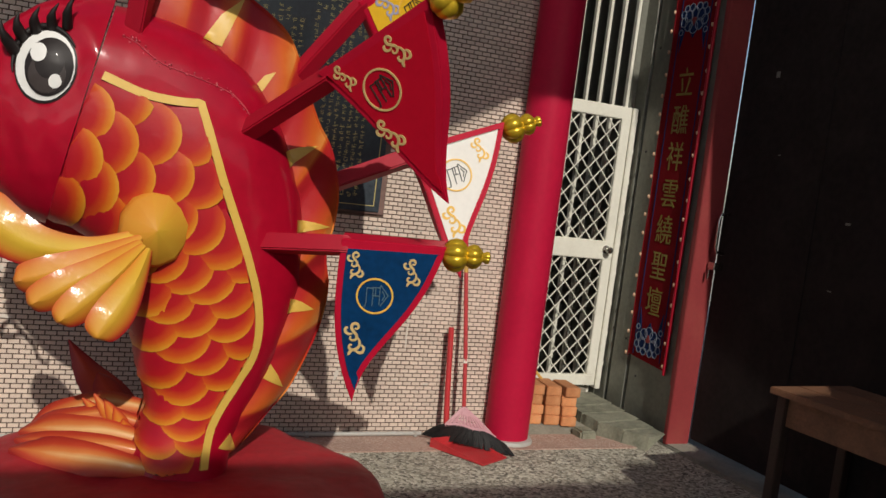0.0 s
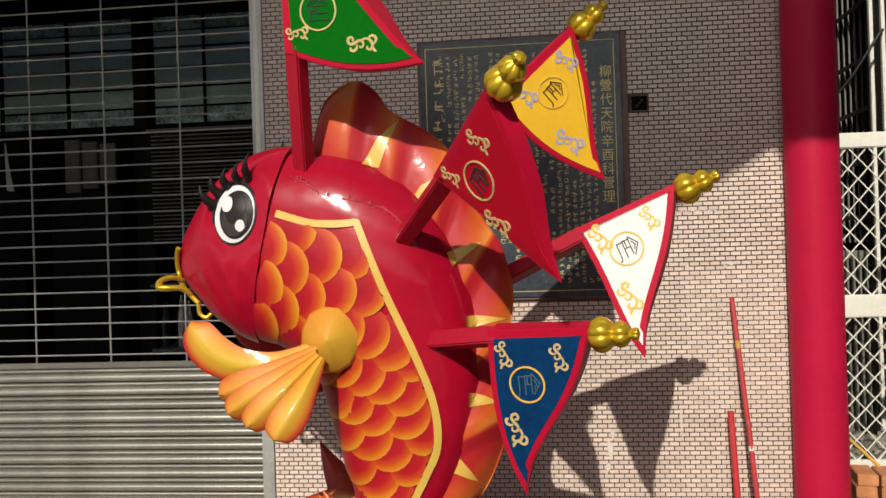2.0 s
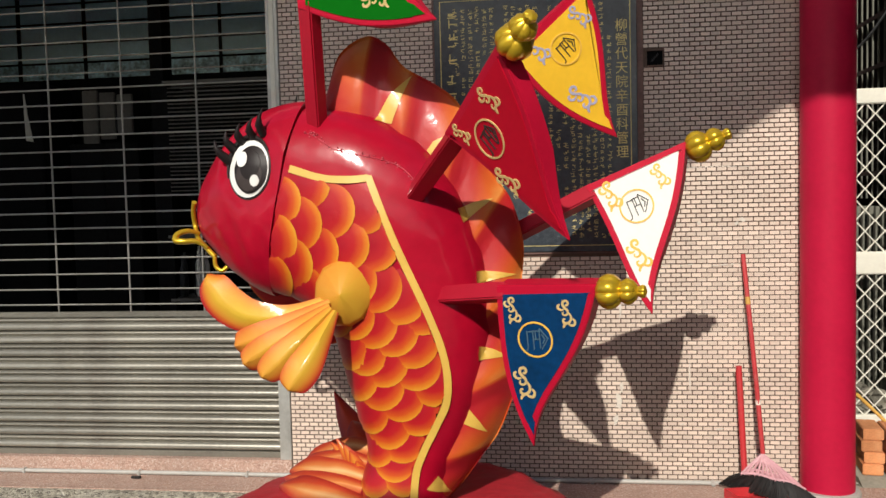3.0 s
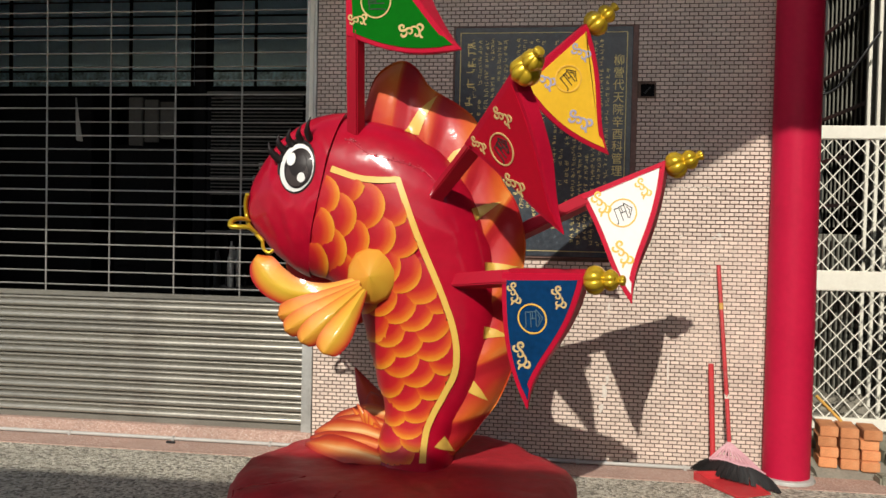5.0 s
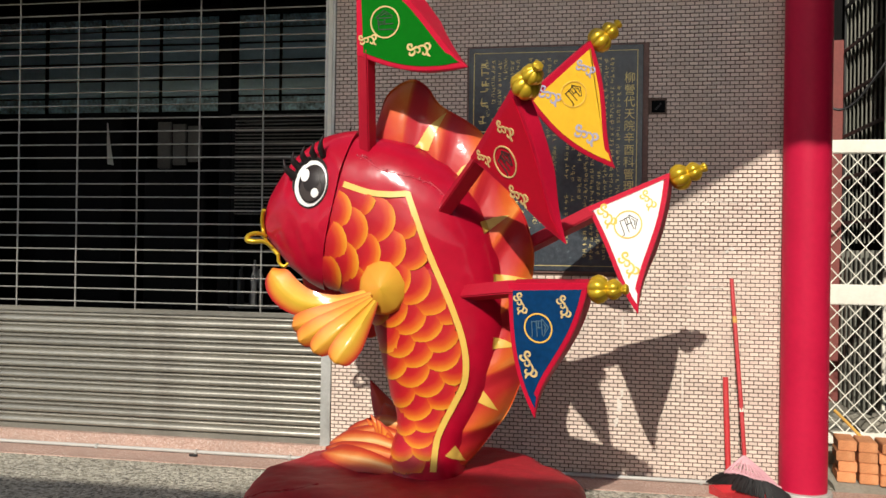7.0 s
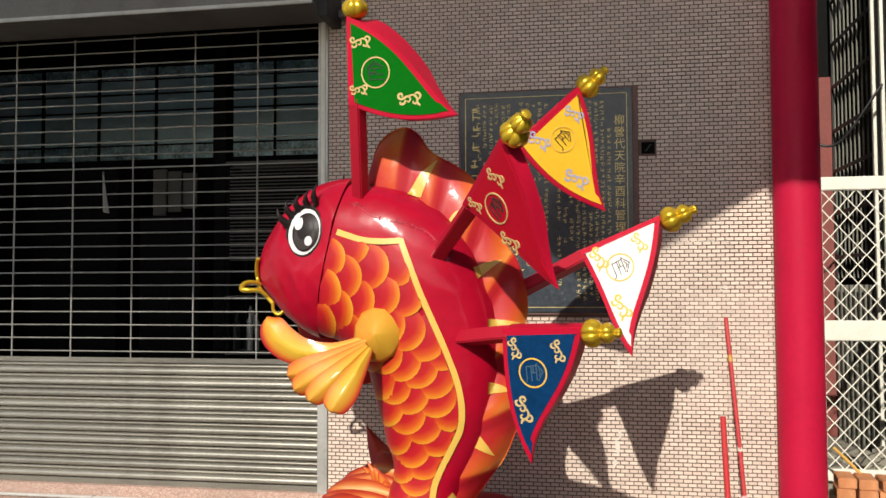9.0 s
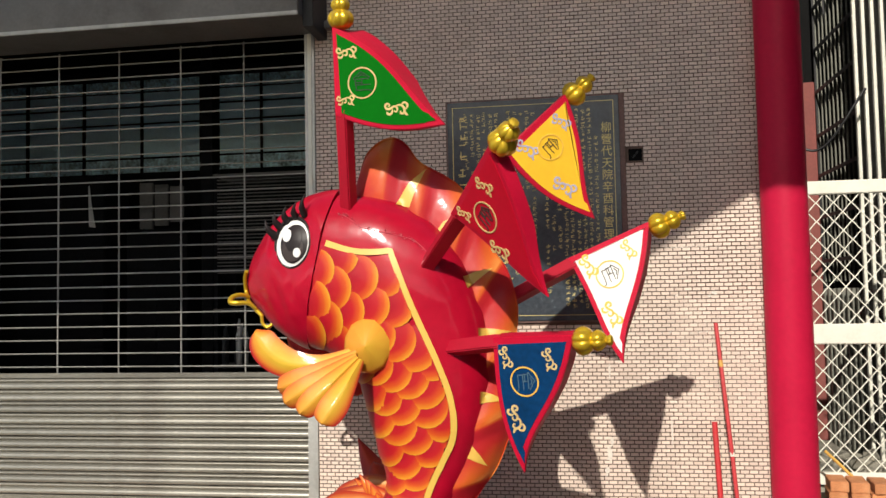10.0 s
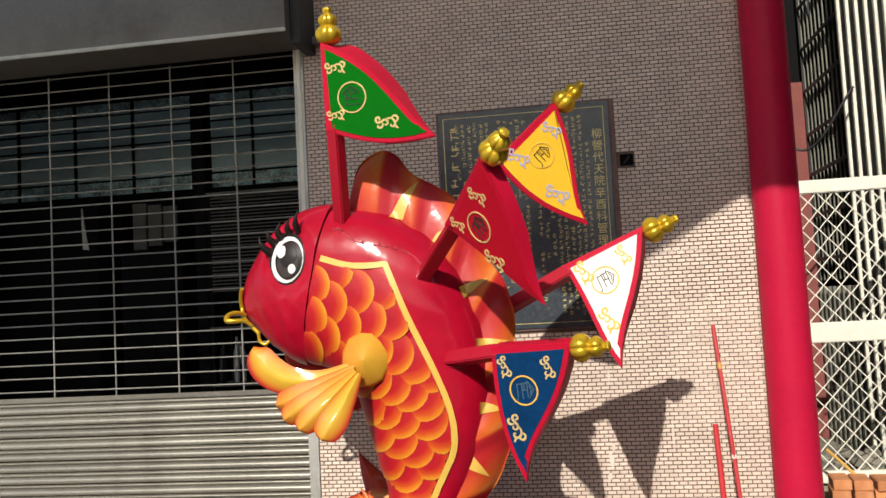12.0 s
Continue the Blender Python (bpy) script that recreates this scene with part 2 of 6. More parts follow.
M_FLAG = {
    "green": mat("green_flag_paint", (0.001, 0.125, 0.004), 0.6, vary=0.06, size=5, grain=40, bump=0.06, spec=0.06),
    "red": mat("red_flag_paint", (0.47, 0.003, 0.020), 0.6, vary=0.06, size=5, grain=40, bump=0.06, spec=0.12, coat=0.03),
    "yellow": mat("yellow_flag_paint", (0.85, 0.50, 0.03), 0.42, vary=0.05, size=5, grain=40, bump=0.06, spec=0.3, coat=0.25, coat_rough=0.2, lump=0.5),
    "white": mat("white_flag_paint", (0.80, 0.77, 0.72), 0.48, vary=0.04, size=5, grain=40, bump=0.06, spec=0.3, coat=0.1),
    "blue": mat("blue_flag_paint", (0.001, 0.033, 0.108), 0.6, vary=0.30, size=5, grain=40, bump=0.06, spec=0.12, coat=0.03),
}
M_CREAM = mat("cream_ornament", (0.64, 0.46, 0.19), 0.45, vary=0.15, size=30, grain=80, bump=0.1)
M_LILAC = mat("lilac_ornament", (0.42, 0.40, 0.55), 0.45, vary=0.12, size=30, grain=80, bump=0.1)
M_AMBER = mat("amber_ornament", (0.80, 0.48, 0.07), 0.45, vary=0.12, size=30, grain=80, bump=0.1)
M_INK = mat("dark_emblem_paint", (0.02, 0.025, 0.022), 0.45, vary=0.2, size=30, grain=80, bump=0.05)
M_SLATE = mat("slate_emblem_paint", (0.07, 0.13, 0.17), 0.45, vary=0.2, size=30, grain=80, bump=0.05)
M_EYEW = mat("white_eye_paint", (0.78, 0.76, 0.73), 0.4, vary=0.03, size=9, grain=40, bump=0.03, coat=0.08)
M_EYEB = mat("dark_eye_paint", (0.016, 0.011, 0.011), 0.45, vary=0.15, size=9, grain=40, bump=0.03, coat=0.08, spec=0.25)
M_IRIS = mat("brown_iris_paint", (0.050, 0.038, 0.036), 0.45, vary=0.2, size=9, grain=40, bump=0.03, coat=0.08, spec=0.25)
M_SCALE = airbrush("airbrushed_scale", ((0.0, (0.36, 0.005, 0.018)), (0.42, (0.43, 0.012, 0.015)), (0.68, (0.54, 0.070, 0.012)), (0.88, (0.62, 0.20, 0.014)), (1.0, (0.66, 0.30, 0.03))), swirl=0.12)
M_SKIN = airbrush("airbrushed_flank", ((0.0, (0.50, 0.04, 0.013)), (1.0, (0.60, 0.12, 0.02))), swirl=0.3)
M_FIN = airbrush("airbrushed_back_fin", ((0.0, (0.36, 0.006, 0.024)), (0.35, (0.46, 0.024, 0.020)), (0.72, (0.60, 0.12, 0.020)), (1.0, (0.72, 0.30, 0.07))), swirl=0.14, coat=0.22)
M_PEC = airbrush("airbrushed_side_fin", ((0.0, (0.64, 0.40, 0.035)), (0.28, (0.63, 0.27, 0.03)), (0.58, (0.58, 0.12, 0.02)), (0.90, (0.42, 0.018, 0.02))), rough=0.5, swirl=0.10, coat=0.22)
M_TAIL = airbrush("airbrushed_tail", ((0.0, (0.30, 0.012, 0.012)), (0.40, (0.46, 0.05, 0.02)), (0.70, (0.60, 0.19, 0.05)), (1.0, (0.74, 0.50, 0.22))), swirl=0.08, coat=0.22)
M_WOOD = mat("worn_brown_board", (0.22, 0.105, 0.055), 0.6, vary=0.3, size=6, grain=70, bump=0.3, dirt=(0.12, 0.055, 0.03), dirt_amount=0.6, dirt_size=5)
M_DARKWOOD = mat("dark_table_leg", (0.045, 0.026, 0.018), 0.6, vary=0.3, size=6, grain=60, bump=0.2)
M_BROOMRED = mat("red_plastic_sleeve", (0.50, 0.045, 0.05), 0.4, vary=0.15, size=8, grain=60, bump=0.1, dirt=(0.55, 0.25, 0.22), dirt_amount=0.3, dirt_size=18)
M_PAN = mat("red_dustpan_plastic", (0.50, 0.03, 0.035), 0.45, vary=0.1, size=8, grain=60, bump=0.1, dirt=(0.40, 0.10, 0.09), dirt_amount=0.4, dirt_size=12)
M_PINKCAP = mat("faded_pink_plastic", (0.56, 0.30, 0.33), 0.5, vary=0.12, size=12, grain=60, bump=0.1)
M_BRISTLE = mat("black_bristle", (0.012, 0.011, 0.011), 0.7, vary=0.3, size=30, grain=200, bump=0.3, island=0.4)
M_BAMBOO = mat("yellow_bamboo", (0.62, 0.36, 0.08), 0.5, vary=0.15, size=10, grain=60, bump=0.1)
M_BANNER = mat("red_banner_cloth", (0.19, 0.006, 0.010), 0.9, vary=0.12, size=10, grain=200, bump=0.3, spec=0.1)
M_BANBLUE = mat("blue_embroidery", (0.012, 0.028, 0.10), 0.9, vary=0.2, size=20, grain=200, bump=0.4, spec=0.1)
M_BANGOLD = mat("gold_embroidery", (0.25, 0.18, 0.03), 0.6, vary=0.15, size=20, grain=200, bump=0.3)
M_BANPALE = mat("pale_embroidery", (0.22, 0.26, 0.34), 0.8, vary=0.15, size=20, grain=200, bump=0.3)
M_ROOF = mat("corrugated_roof_sheet", (0.35, 0.37, 0.38), 0.6, metal=0.3, vary=0.15, size=2, grain=30, bump=0.1)
M_PAPER = mat("grey_cardboard", (0.085, 0.08, 0.072), 0.8, vary=0.2, size=5, grain=50, bump=0.1)
M_PIPE = mat("grey_conduit", (0.42, 0.41, 0.38), 0.5, vary=0.12, size=5, grain=50, bump=0.1)

# daylight behind both kinds of pane is put into their pale blue
M_GLASS = mat("daylit_obscured_glass", (0.64, 0.90, 1.0), 0.22, vary=0.10, size=3, grain=26, bump=0.3, spec=0.5, dirt=(0.48, 0.74, 0.84), dirt_amount=0.6, dirt_size=3)
M_WIRED = mat("wired_glass", (0.46, 0.68, 0.76), 0.4, vary=0.9, size=9, grain=34, bump=0.6, spec=0.3, dirt=(0.10, 0.14, 0.16), dirt_amount=0.8, dirt_size=14)
M_BARE = mat("dull_red_brown_wall", (0.22, 0.062, 0.052), 0.8, vary=0.2, size=4, grain=40, bump=0.2)


# ---- mesh helpers ----
def mesh_of(name, bm, materials):
    me = bpy.data.meshes.new(name)
    bm.to_mesh(me)
    bm.free()
    for m in materials if isinstance(materials, (list, tuple)) else [materials]:
        me.materials.append(m)
    return me


def smooth(me, degrees=40):
    for p in me.polygons:
        p.use_smooth = True
    me.set_sharp_from_angle(angle=radians(degrees))
    return me


def part(name, bm, material, parent=None, label="", angle=40):
    ob = new(name, smooth(mesh_of(name, bm, material), angle))
    if parent is not None:
        ob.parent = parent
    return tagged(ob, label)


def thing(name, label, category, at=(0, 0, 0), group="", kind=""):
    ob = new(name)
    ob.empty_display_size = 0.1
    ob.location = at
    return tagged(ob, label, category, group, kind)


def solid(name, bm, material, label, category="", kind="", group="", angle=40):
    return tagged(new(name, smooth(mesh_of(name, bm, material), angle)), label, category, group, kind)


def box(bm, x0, x1, y0, y1, z0, z1, bevel=0.0, mi=0):
    r = bmesh.ops.create_cube(bm, size=1.0)
    bmesh.ops.scale(bm, verts=r["verts"], vec=(x1 - x0, y1 - y0, z1 - z0))
    bmesh.ops.translate(bm, verts=r["verts"], vec=((x0 + x1) / 2, (y0 + y1) / 2, (z0 + z1) / 2))
    faces = {f for v in r["verts"] for f in v.link_faces}
    for f in faces:
        f.material_index = mi
    if bevel:
        bmesh.ops.bevel(bm, geom=list({e for v in r["verts"] for e in v.link_edges}), offset=bevel, segments=2, affect="EDGES", material=mi)
    return bm


def boxes(*items):
    bm = bmesh.new()
    for i in items:
        box(bm, *i)
    return bm


def tube(bm, pts, radii, sides=10, cap=True, mi=0, square=0.0):
    """A round rod through pts."""
    pts = [Vector(p) for p in pts]
    if not isinstance(radii, (list, tuple)):
        radii = [radii] * len(pts)
    rings = []
    side = None
    for i, p in enumerate(pts):
        a, b = pts[max(i - 1, 0)], pts[min(i + 1, len(pts) - 1)]
        d = (b - a).normalized()
        if side is None:
            side = d.cross(Vector((0.31, 0.17, 0.93))).normalized()
        else:
            side = (side - d * side.dot(d)).normalized()
        up = d.cross(side)
        rings.append([bm.verts.new(p + radii[i] * (side * math.cos(2 * math.pi * k / sides + square) + up * math.sin(2 * math.pi * k / sides + square))) for k in range(sides)])
    for r, s in zip(rings, rings[1:]):
        for k in range(sides):
            bm.faces.new((r[k], r[(k + 1) % sides], s[(k + 1) % sides], s[k])).material_index = mi
    if cap:
        bm.faces.new(rings[0][::-1]).material_index = mi
        bm.faces.new(rings[-1]).material_index = mi
    return bm


def lathe(bm, profile, sides=32, mi=0, m=None, rib=0.0, ribs=8):
    """Turned about z; profile of (radius, z); optional ribs like a gourd's."""
    rings = []
    for r, z in profile:
        ring = []
        for k in range(sides):
            a = 2 * math.pi * k / sides
            q = r * (1 - rib + rib * abs(math.cos(a * ribs / 2)) ** 0.6) if rib else r
            v = Vector((q * math.cos(a), q * math.sin(a), z))
            ring.append(bm.verts.new(m @ v if m else v))
        rings.append(ring)
    for r, s in zip(rings, rings[1:]):
        for k in range(sides):
            bm.faces.new((r[k], r[(k + 1) % sides], s[(k + 1) % sides], s[k])).material_index = mi
    bm.faces.new(rings[0][::-1]).material_index = mi
    bm.faces.new(rings[-1]).material_index = mi
    return bm


def prism(bm, pts, origin, e1, e2, n, back, front, mi=0, side_mi=None):
    """A flat outline (2D points on the axes e1, e2) given thickness along n, from back to front."""
    a = [bm.verts.new(origin + e1 * p[0] + e2 * p[1] + n * front) for p in pts]
    b = [bm.verts.new(origin + e1 * p[0] + e2 * p[1] + n * back) for p in pts]
    fs = [bm.faces.new(a), bm.faces.new(b[::-1])]
    for f in fs:
        f.material_index = mi
    k = len(pts)
    for i in range(k):
        f = bm.faces.new((a[i], b[i], b[(i + 1) % k], a[(i + 1) % k]))
        f.material_index = mi if side_mi is None else side_mi
    bmesh.ops.recalc_face_normals(bm, faces=bm.faces[:])
    return bm


def ribbon(bm, pts, width, origin, e1, e2, n, back, front, taper=None, closed=False):
    """A flat stroke of some width along 2D points, laid on a plane with a little thickness."""
    k = len(pts)
    left, right = [], []
    for i, p in enumerate(pts):
        a = pts[(i - 1) % k] if closed else pts[max(i - 1, 0)]
        b = pts[(i + 1) % k] if closed else pts[min(i + 1, k - 1)]
        d = Vector((b[0] - a[0], b[1] - a[1]))
        d = d.normalized() if d.length > 1e-9 else Vector((1, 0))
        w = (taper[i] if taper else width) / 2
        left.append((p[0] - d.y * w, p[1] + d.x * w))
        right.append((p[0] + d.y * w, p[1] - d.x * w))

    def put(q, h):
        return bm.verts.new(origin + e1 * q[0] + e2 * q[1] + n * h)
    lf, rf = [put(q, front) for q in left], [put(q, front) for q in right]
    lb, rb = [put(q, back) for q in left], [put(q, back) for q in right]
    for i in range(k if closed else k - 1):
        j = (i + 1) % k
        bm.faces.new((lf[i], rf[i], rf[j], lf[j]))
        bm.faces.new((lf[i], lf[j], lb[j], lb[i]))
        bm.faces.new((rf[j], rf[i], rb[i], rb[j]))
    if not closed:
        bm.faces.new((lf[0], lb[0], rb[0], rf[0]))
        bm.faces.new((lf[-1], rf[-1], rb[-1], lb[-1]))
    return bm


def spline(pts, steps=8):
    """A smooth curve through tuples of any length."""
    out = []
    k = len(pts)
    for i in range(k - 1):
        p0, p1, p2, p3 = pts[max(i - 1, 0)], pts[i], pts[i + 1], pts[min(i + 2, k - 1)]
        for s in range(steps):
            t = s / steps
            out.append(tuple(0.5 * (2 * b + (c - a) * t + (2 * a - 5 * b + 4 * c - d) * t * t + (3 * b - a - 3 * c + d) * t ** 3) for a, b, c, d in zip(p0, p1, p2, p3)))
    out.append(tuple(pts[-1]))
    return out


X, Y, Z = Vector((1, 0, 0)), Vector((0, 1, 0)), Vector((0, 0, 1))

# ---- setting ----
WALL_Y = 4.82
bm = bmesh.new()
bmesh.ops.create_grid(bm, x_segments=40, y_segments=40, size=400)
solid("ground", bm, M_GROUND, "washed pebble paving with grey-buff stones and stains", "ground", "structure")

solid("pavement", boxes((-6, 3.70, 4.53, 4.80, -0.05, 0.006, 0.002)), M_PINK, "narrow pink terrazzo strip along the wall foot", "pavement", "structure")

# tiled wall: grout backing, tiles laid on it in running bond
WX0, WX1 = -0.15, 2.850
wall = solid("wall_north", boxes((WX0, WX1, WALL_Y + 0.006, WALL_Y + 0.22, 0.0, 6.0)), M_GROUT, "shrine wall of small beige glazed tiles in running bond", "wall", "structure")
solid("wall_left", boxes((-9.0, -3.62, WALL_Y, WALL_Y + 0.22, 0.0, 6.0), (-3.62, WX0, WALL_Y + 0.02, WALL_Y + 0.22, 3.42, 6.0)), M_PLASTER, "plain cement wall beside and above the shutter", "wall", "structure")
TX, TZ = 0.0550, 0.0252

solid("wall_end", boxes((WX1, 2.985, WALL_Y + 0.09, 5.44, 0.0, 6.0, 0.004), (2.985, 3.12, 5.36, 5.44, 0.0, 6.0)), M_PLASTER, "plain cement end of the tiled wall by the gate", "wall", "structure")

# column with its base ring
COL = (2.845, 4.728)
bm = lathe(bmesh.new(), [(0.137, 0.0), (0.137, 1.5), (0.136, 3.0), (0.137, 6.0)], 64, m=pose(COL[0], COL[1], 0))
solid("column", bm, M_COLUMN, "round crimson painted column with faint brush marks", "column", "structure")
bm = lathe(bmesh.new(), [(0.137, 0.0), (0.166, 0.0), (0.168, 0.012), (0.160, 0.026), (0.137, 0.030)], 64, m=pose(COL[0], COL[1], 0))
solid("column_base_ring", bm, M_PIPE, "grey cement ring round the foot of the red column", "column base", "structure")

# shutter opening: sill, guides, hood
solid("shutter_sill", boxes((-3.62, WX0, 4.80, 5.05, 0.0, 0.103, 0.004)), M_PINK, "pink terrazzo sill under the roller shutter", "sill", "structure")

shutter = thing("roller_shutter", "closed steel roller shutter, ribbed slats below and open rod grille above", "roller shutter", (-1.9, 4.865, 0.1))


def local(ob, bm):
    bmesh.ops.translate(bm, verts=bm.verts[:], vec=-ob.location)
    return bm


SHX0, SHX1 = -3.6, -0.205
slat_profile = spline([(0.9006 * q, y) for q, y in [(0.000, 0.014), (0.003, -0.002), (0.009, -0.016), (0.020, -0.021), (0.038, -0.018), (0.051, -0.007), (0.056, 0.005), (0.060, 0.000), (0.066, -0.009), (0.074, -0.012), (0.083, -0.006), (0.0905, 0.014)]], 3)
SLAT_N, SLAT_Z0, SLAT_H = 10, 0.140, 0.0815
bm = bmesh.new()
rows = [[bm.verts.new((x - shutter.location.x, y, z)) for z, y in slat_profile] for x in np.linspace(SHX0, SHX1, 8)]
for a, b in zip(rows, rows[1:]):
    for i in range(len(a) - 1):
        bm.faces.new((a[i], b[i], b[i + 1], a[i + 1]))
back = [[bm.verts.new((x - shutter.location.x, 0.016, z)) for z in (slat_profile[0][0], slat_profile[-1][0])] for x in (SHX0, SHX1)]
bm.faces.new((back[0][0], back[0][1], back[1][1], back[1][0]))
slat_mesh = smooth(mesh_of("slat", bm, M_SLAT), 60)
for i in range(SLAT_N):
    s = new("slat", slat_mesh)
    s.parent = shutter
    s.location = (0, 0.0015 * math.sin(i * 2.3), SLAT_Z0 + i * SLAT_H - shutter.location.z)
    s.rotation_euler = (radians((3.2 if i % 2 else -2.4) + 0.8 * math.sin(i * 1.9 + 0.5)), radians(0.035 * math.sin(i * 3.1)), 0)
part("bottom_rail", local(shutter, boxes((SHX0, SHX1, 4.845, 4.885, 0.103, 0.139, 0.004))), M_SLAT, shutter, "flat bottom rail")
part("top_rail", local(shutter, boxes((SHX0, SHX1, 4.85, 4.882, 0.956, 0.990, 0.004))), M_SLAT, shutter, "thin rail between slats and grille")
bm = tube(bmesh.new(), [(SHX0 - shutter.location.x, 0, 0), (SHX1 - shutter.location.x, 0, 0)], 0.0052, 8)
rod_mesh = smooth(mesh_of("rod", bm, M_ROD))
for i in range(25):
    r = new("rod", rod_mesh)
    r.parent = shutter
    r.location = (0, 0, 1.034 + i * 0.0937 - shutter.location.z)
bm = tube(bmesh.new(), [(0, 0.004, 0), (0, 0.004, 2.32)], 0.0058, 8)
link_mesh = smooth(mesh_of("upright_rod", bm, M_ROD))
for i in range(7):
    r = new("upright_rod", link_mesh)
    r.parent = shutter
    r.location = (-0.682 - i * 0.4705 - shutter.location.x, 0, 0.978 - shutter.location.z)
    c = part("clip", boxes((-0.02, 0.02, -0.012, 0.012, -0.02, 0.01, 0.003)), M_ROD, shutter)
    c.location = r.location

for gx0, gx1 in ((-0.222, WX0 - 0.002), (-3.66, -3.60)):
    bm = boxes((gx0, gx1, 4.812, 4.838, 0.10, 3.34, 0.003), (gx0 + 0.012, gx1, 4.838, 4.90, 0.10, 3.34))
    if gx1 > -1:
        for z in np.arange(0.4, 3.3, 0.32):
            box(bm, gx0 + 0.028, gx0 + 0.038, 4.808, 4.814, z, z + 0.010)
    guide = solid("shutter_guide", bm, M_GUIDE, "dull aluminium guide rail beside the roller shutter", "guide rail", "structure")
    if gx1 > -1:
        # sky reflection on the upper guide, put in as a pale strip
        part("bright_edge", boxes((gx0 + 0.022, gx0 + 0.050, 4.806, 4.8118, 1.02, 3.335, 0.002)), M_WHITE, guide, "pale strip standing for the sky's reflection in the guide")

hood = thing("shutter_hood", "grey galvanised hood over the roller shutter", "shutter hood", (-1.8, 4.6, 3.3))
bm = bmesh.new()
prism(bm, [(4.40, 3.318), (4.40, 3.76), (4.46, 3.86), (4.82, 3.86), (4.82, 3.30), (4.60, 3.30)], Vector((-3.62, 0, 0)), Y, Z, X, 0.0, 3.49)
part("cover", local(hood, bm), M_HOOD, hood)
part("lip", local(hood, boxes((-3.62, -0.128, 4.392, 4.412, 3.296, 3.322, 0.004))), M_GUIDE, hood, "folded lower edge of the hood")
part("end_plate", local(hood, boxes((-0.129, -0.06, 4.50, 4.82, 3.25, 3.90, 0.004))), M_BLACK, hood, "dark end plate of the hood")

solid("wall_bracket", boxes((-0.06, 0.04, 4.74, 4.818, 3.31, 3.36, 0.004)), M_HOOD, "small grey bracket under the hood end", "bracket")

# conduit along the wall foot with clips
bm = bmesh.new()
tube(bm, [(-3.8, 4.782, 0.020), (-1.5, 4.782, 0.021), (0.2, 4.785, 0.020), (2.30, 4.788, 0.021)], 0.0125, 10)
conduit = solid("conduit", bm, M_PIPE, "thin grey conduit lying along the wall foot", "pipe")
for x in (-1.85, -1.10, -0.42, 0.6, 1.6, 2.26):
    part("clip", boxes((x - 0.010, x + 0.010, 4.766, 4.80, 0.006, 0.036, 0.003)), M_GUIDE, conduit)

# rooms behind the shutter; their gloom is put into near-black surfaces
solid("room_floor", boxes((-7, 2.6, 5.05, 10.0, 0.0, 0.08)), M_DARK, "floor behind the shutter, near-black for the unlit room", "floor", "structure")
solid("room_wall", boxes((-7, 2.6, 9.9, 10.1, 0, 4.2), (2.5, 2.6, 5.05, 9.9, 0, 4.2), (-7.1, -7, 5.05, 10, 0, 4.2), (-7, 2.6, 5.05, 10, 4.0, 4.2)), M_DARK, "walls and ceiling behind the shutter, near-black for the unlit room", "wall", "structure")

# the corner by the gate lies deeper than the tiled wall: things there are drawn out from this point
OUT = Vector((1.6, -0.7, 1.48))


def deeper(k, *things):
    for ob in things:
        ob.matrix_world = Matrix.Translation(OUT) @ Matrix.Scale(k, 4) @ Matrix.Translation(-OUT) @ ob.matrix_world


def shifted(dx, dy, *things):
    for ob in things:
        ob.location.x += dx
        ob.location.y += dy


def made_since(before):
    return [ob for ob in bpy.data.objects if ob.parent is None and ob not in before]


SIDE, GATE, PILE = 1.046, 1.070, 1.026
before = set(bpy.data.objects)
# gate side: concrete kerb, apron, right-hand wall with jamb and steel door
RX = 3.74
bm = bmesh.new()
prism(bm, [(4.56, -0.02), (4.56, 0.008), (4.66, 0.030), (4.745, 0.07), (5.30, 0.075), (5.30, -0.02)], Vector((3.02, 0, 0)), Y, Z, X, 0.0, 0.62)
apron = solid("gate_apron", bm, M_CONCRETE, "worn raised concrete apron before the gate", "pavement", "structure")
solid("door_sill", boxes((3.70, 4.0, 0.4, 4.285, -0.02, 0.085, 0.01)), M_CONCRETE, "pale concrete sill under the steel door", "sill", "structure")
bm = bmesh.new()
fold = [(0.0, 4.60), (0.0, 4.72), (0.022, 4.728), (0.022, 4.752), (0.0, 4.76), (0.0, 4.93), (0.02, 4.938), (0.02, 4.965), (0.0, 4.972), (0.0, 5.09)]
prism(bm, [(RX + x, y) for x, y in fold] + [(RX + 0.06, 5.09), (RX + 0.06, 4.60)], Vector((0, 0, 0.10)), X, Y, Z, 0.0, 4.2)
box(bm, RX, RX + 0.06, 4.235, 4.60, 0.10, 4.3)
wall_e = solid("wall_east", bm, M_PANEL, "grey-green ribbed sheet metal side wall", "wall", "structure")
for y, z in ((4.80, 0.62), (4.74, 0.56), (4.64, 0.40), (4.88, 1.9), (4.88, 2.6)):
    part("bolt", tube(bmesh.new(), [(RX - 0.004, y, z), (RX + 0.01, y, z)], 0.008, 8), M_BLACK, wall_e)
solid("door_jamb", boxes((RX - 0.04, RX + 0.133, 4.192, 4.23, 0.08, 4.3, 0.004), (RX - 0.022, RX, 4.23, 4.262, 0.44, 3.2, 0.003)), M_JAMB, "brick-red painted steel door jamb", "door jamb", "structure")
door = thing("door_1", "large closed dark brown steel door, scuffed", "door", (3.93, 3.2, 0.1), kind="structure")
bm = boxes((3.932, 3.970, 1.0, 4.262, 0.12, 4.2, 0.004))
for y in (3.55, 2.6, 1.7):
    box(bm, 3.9265, 3.932, y, y + 0.02, 0.13, 4.1)
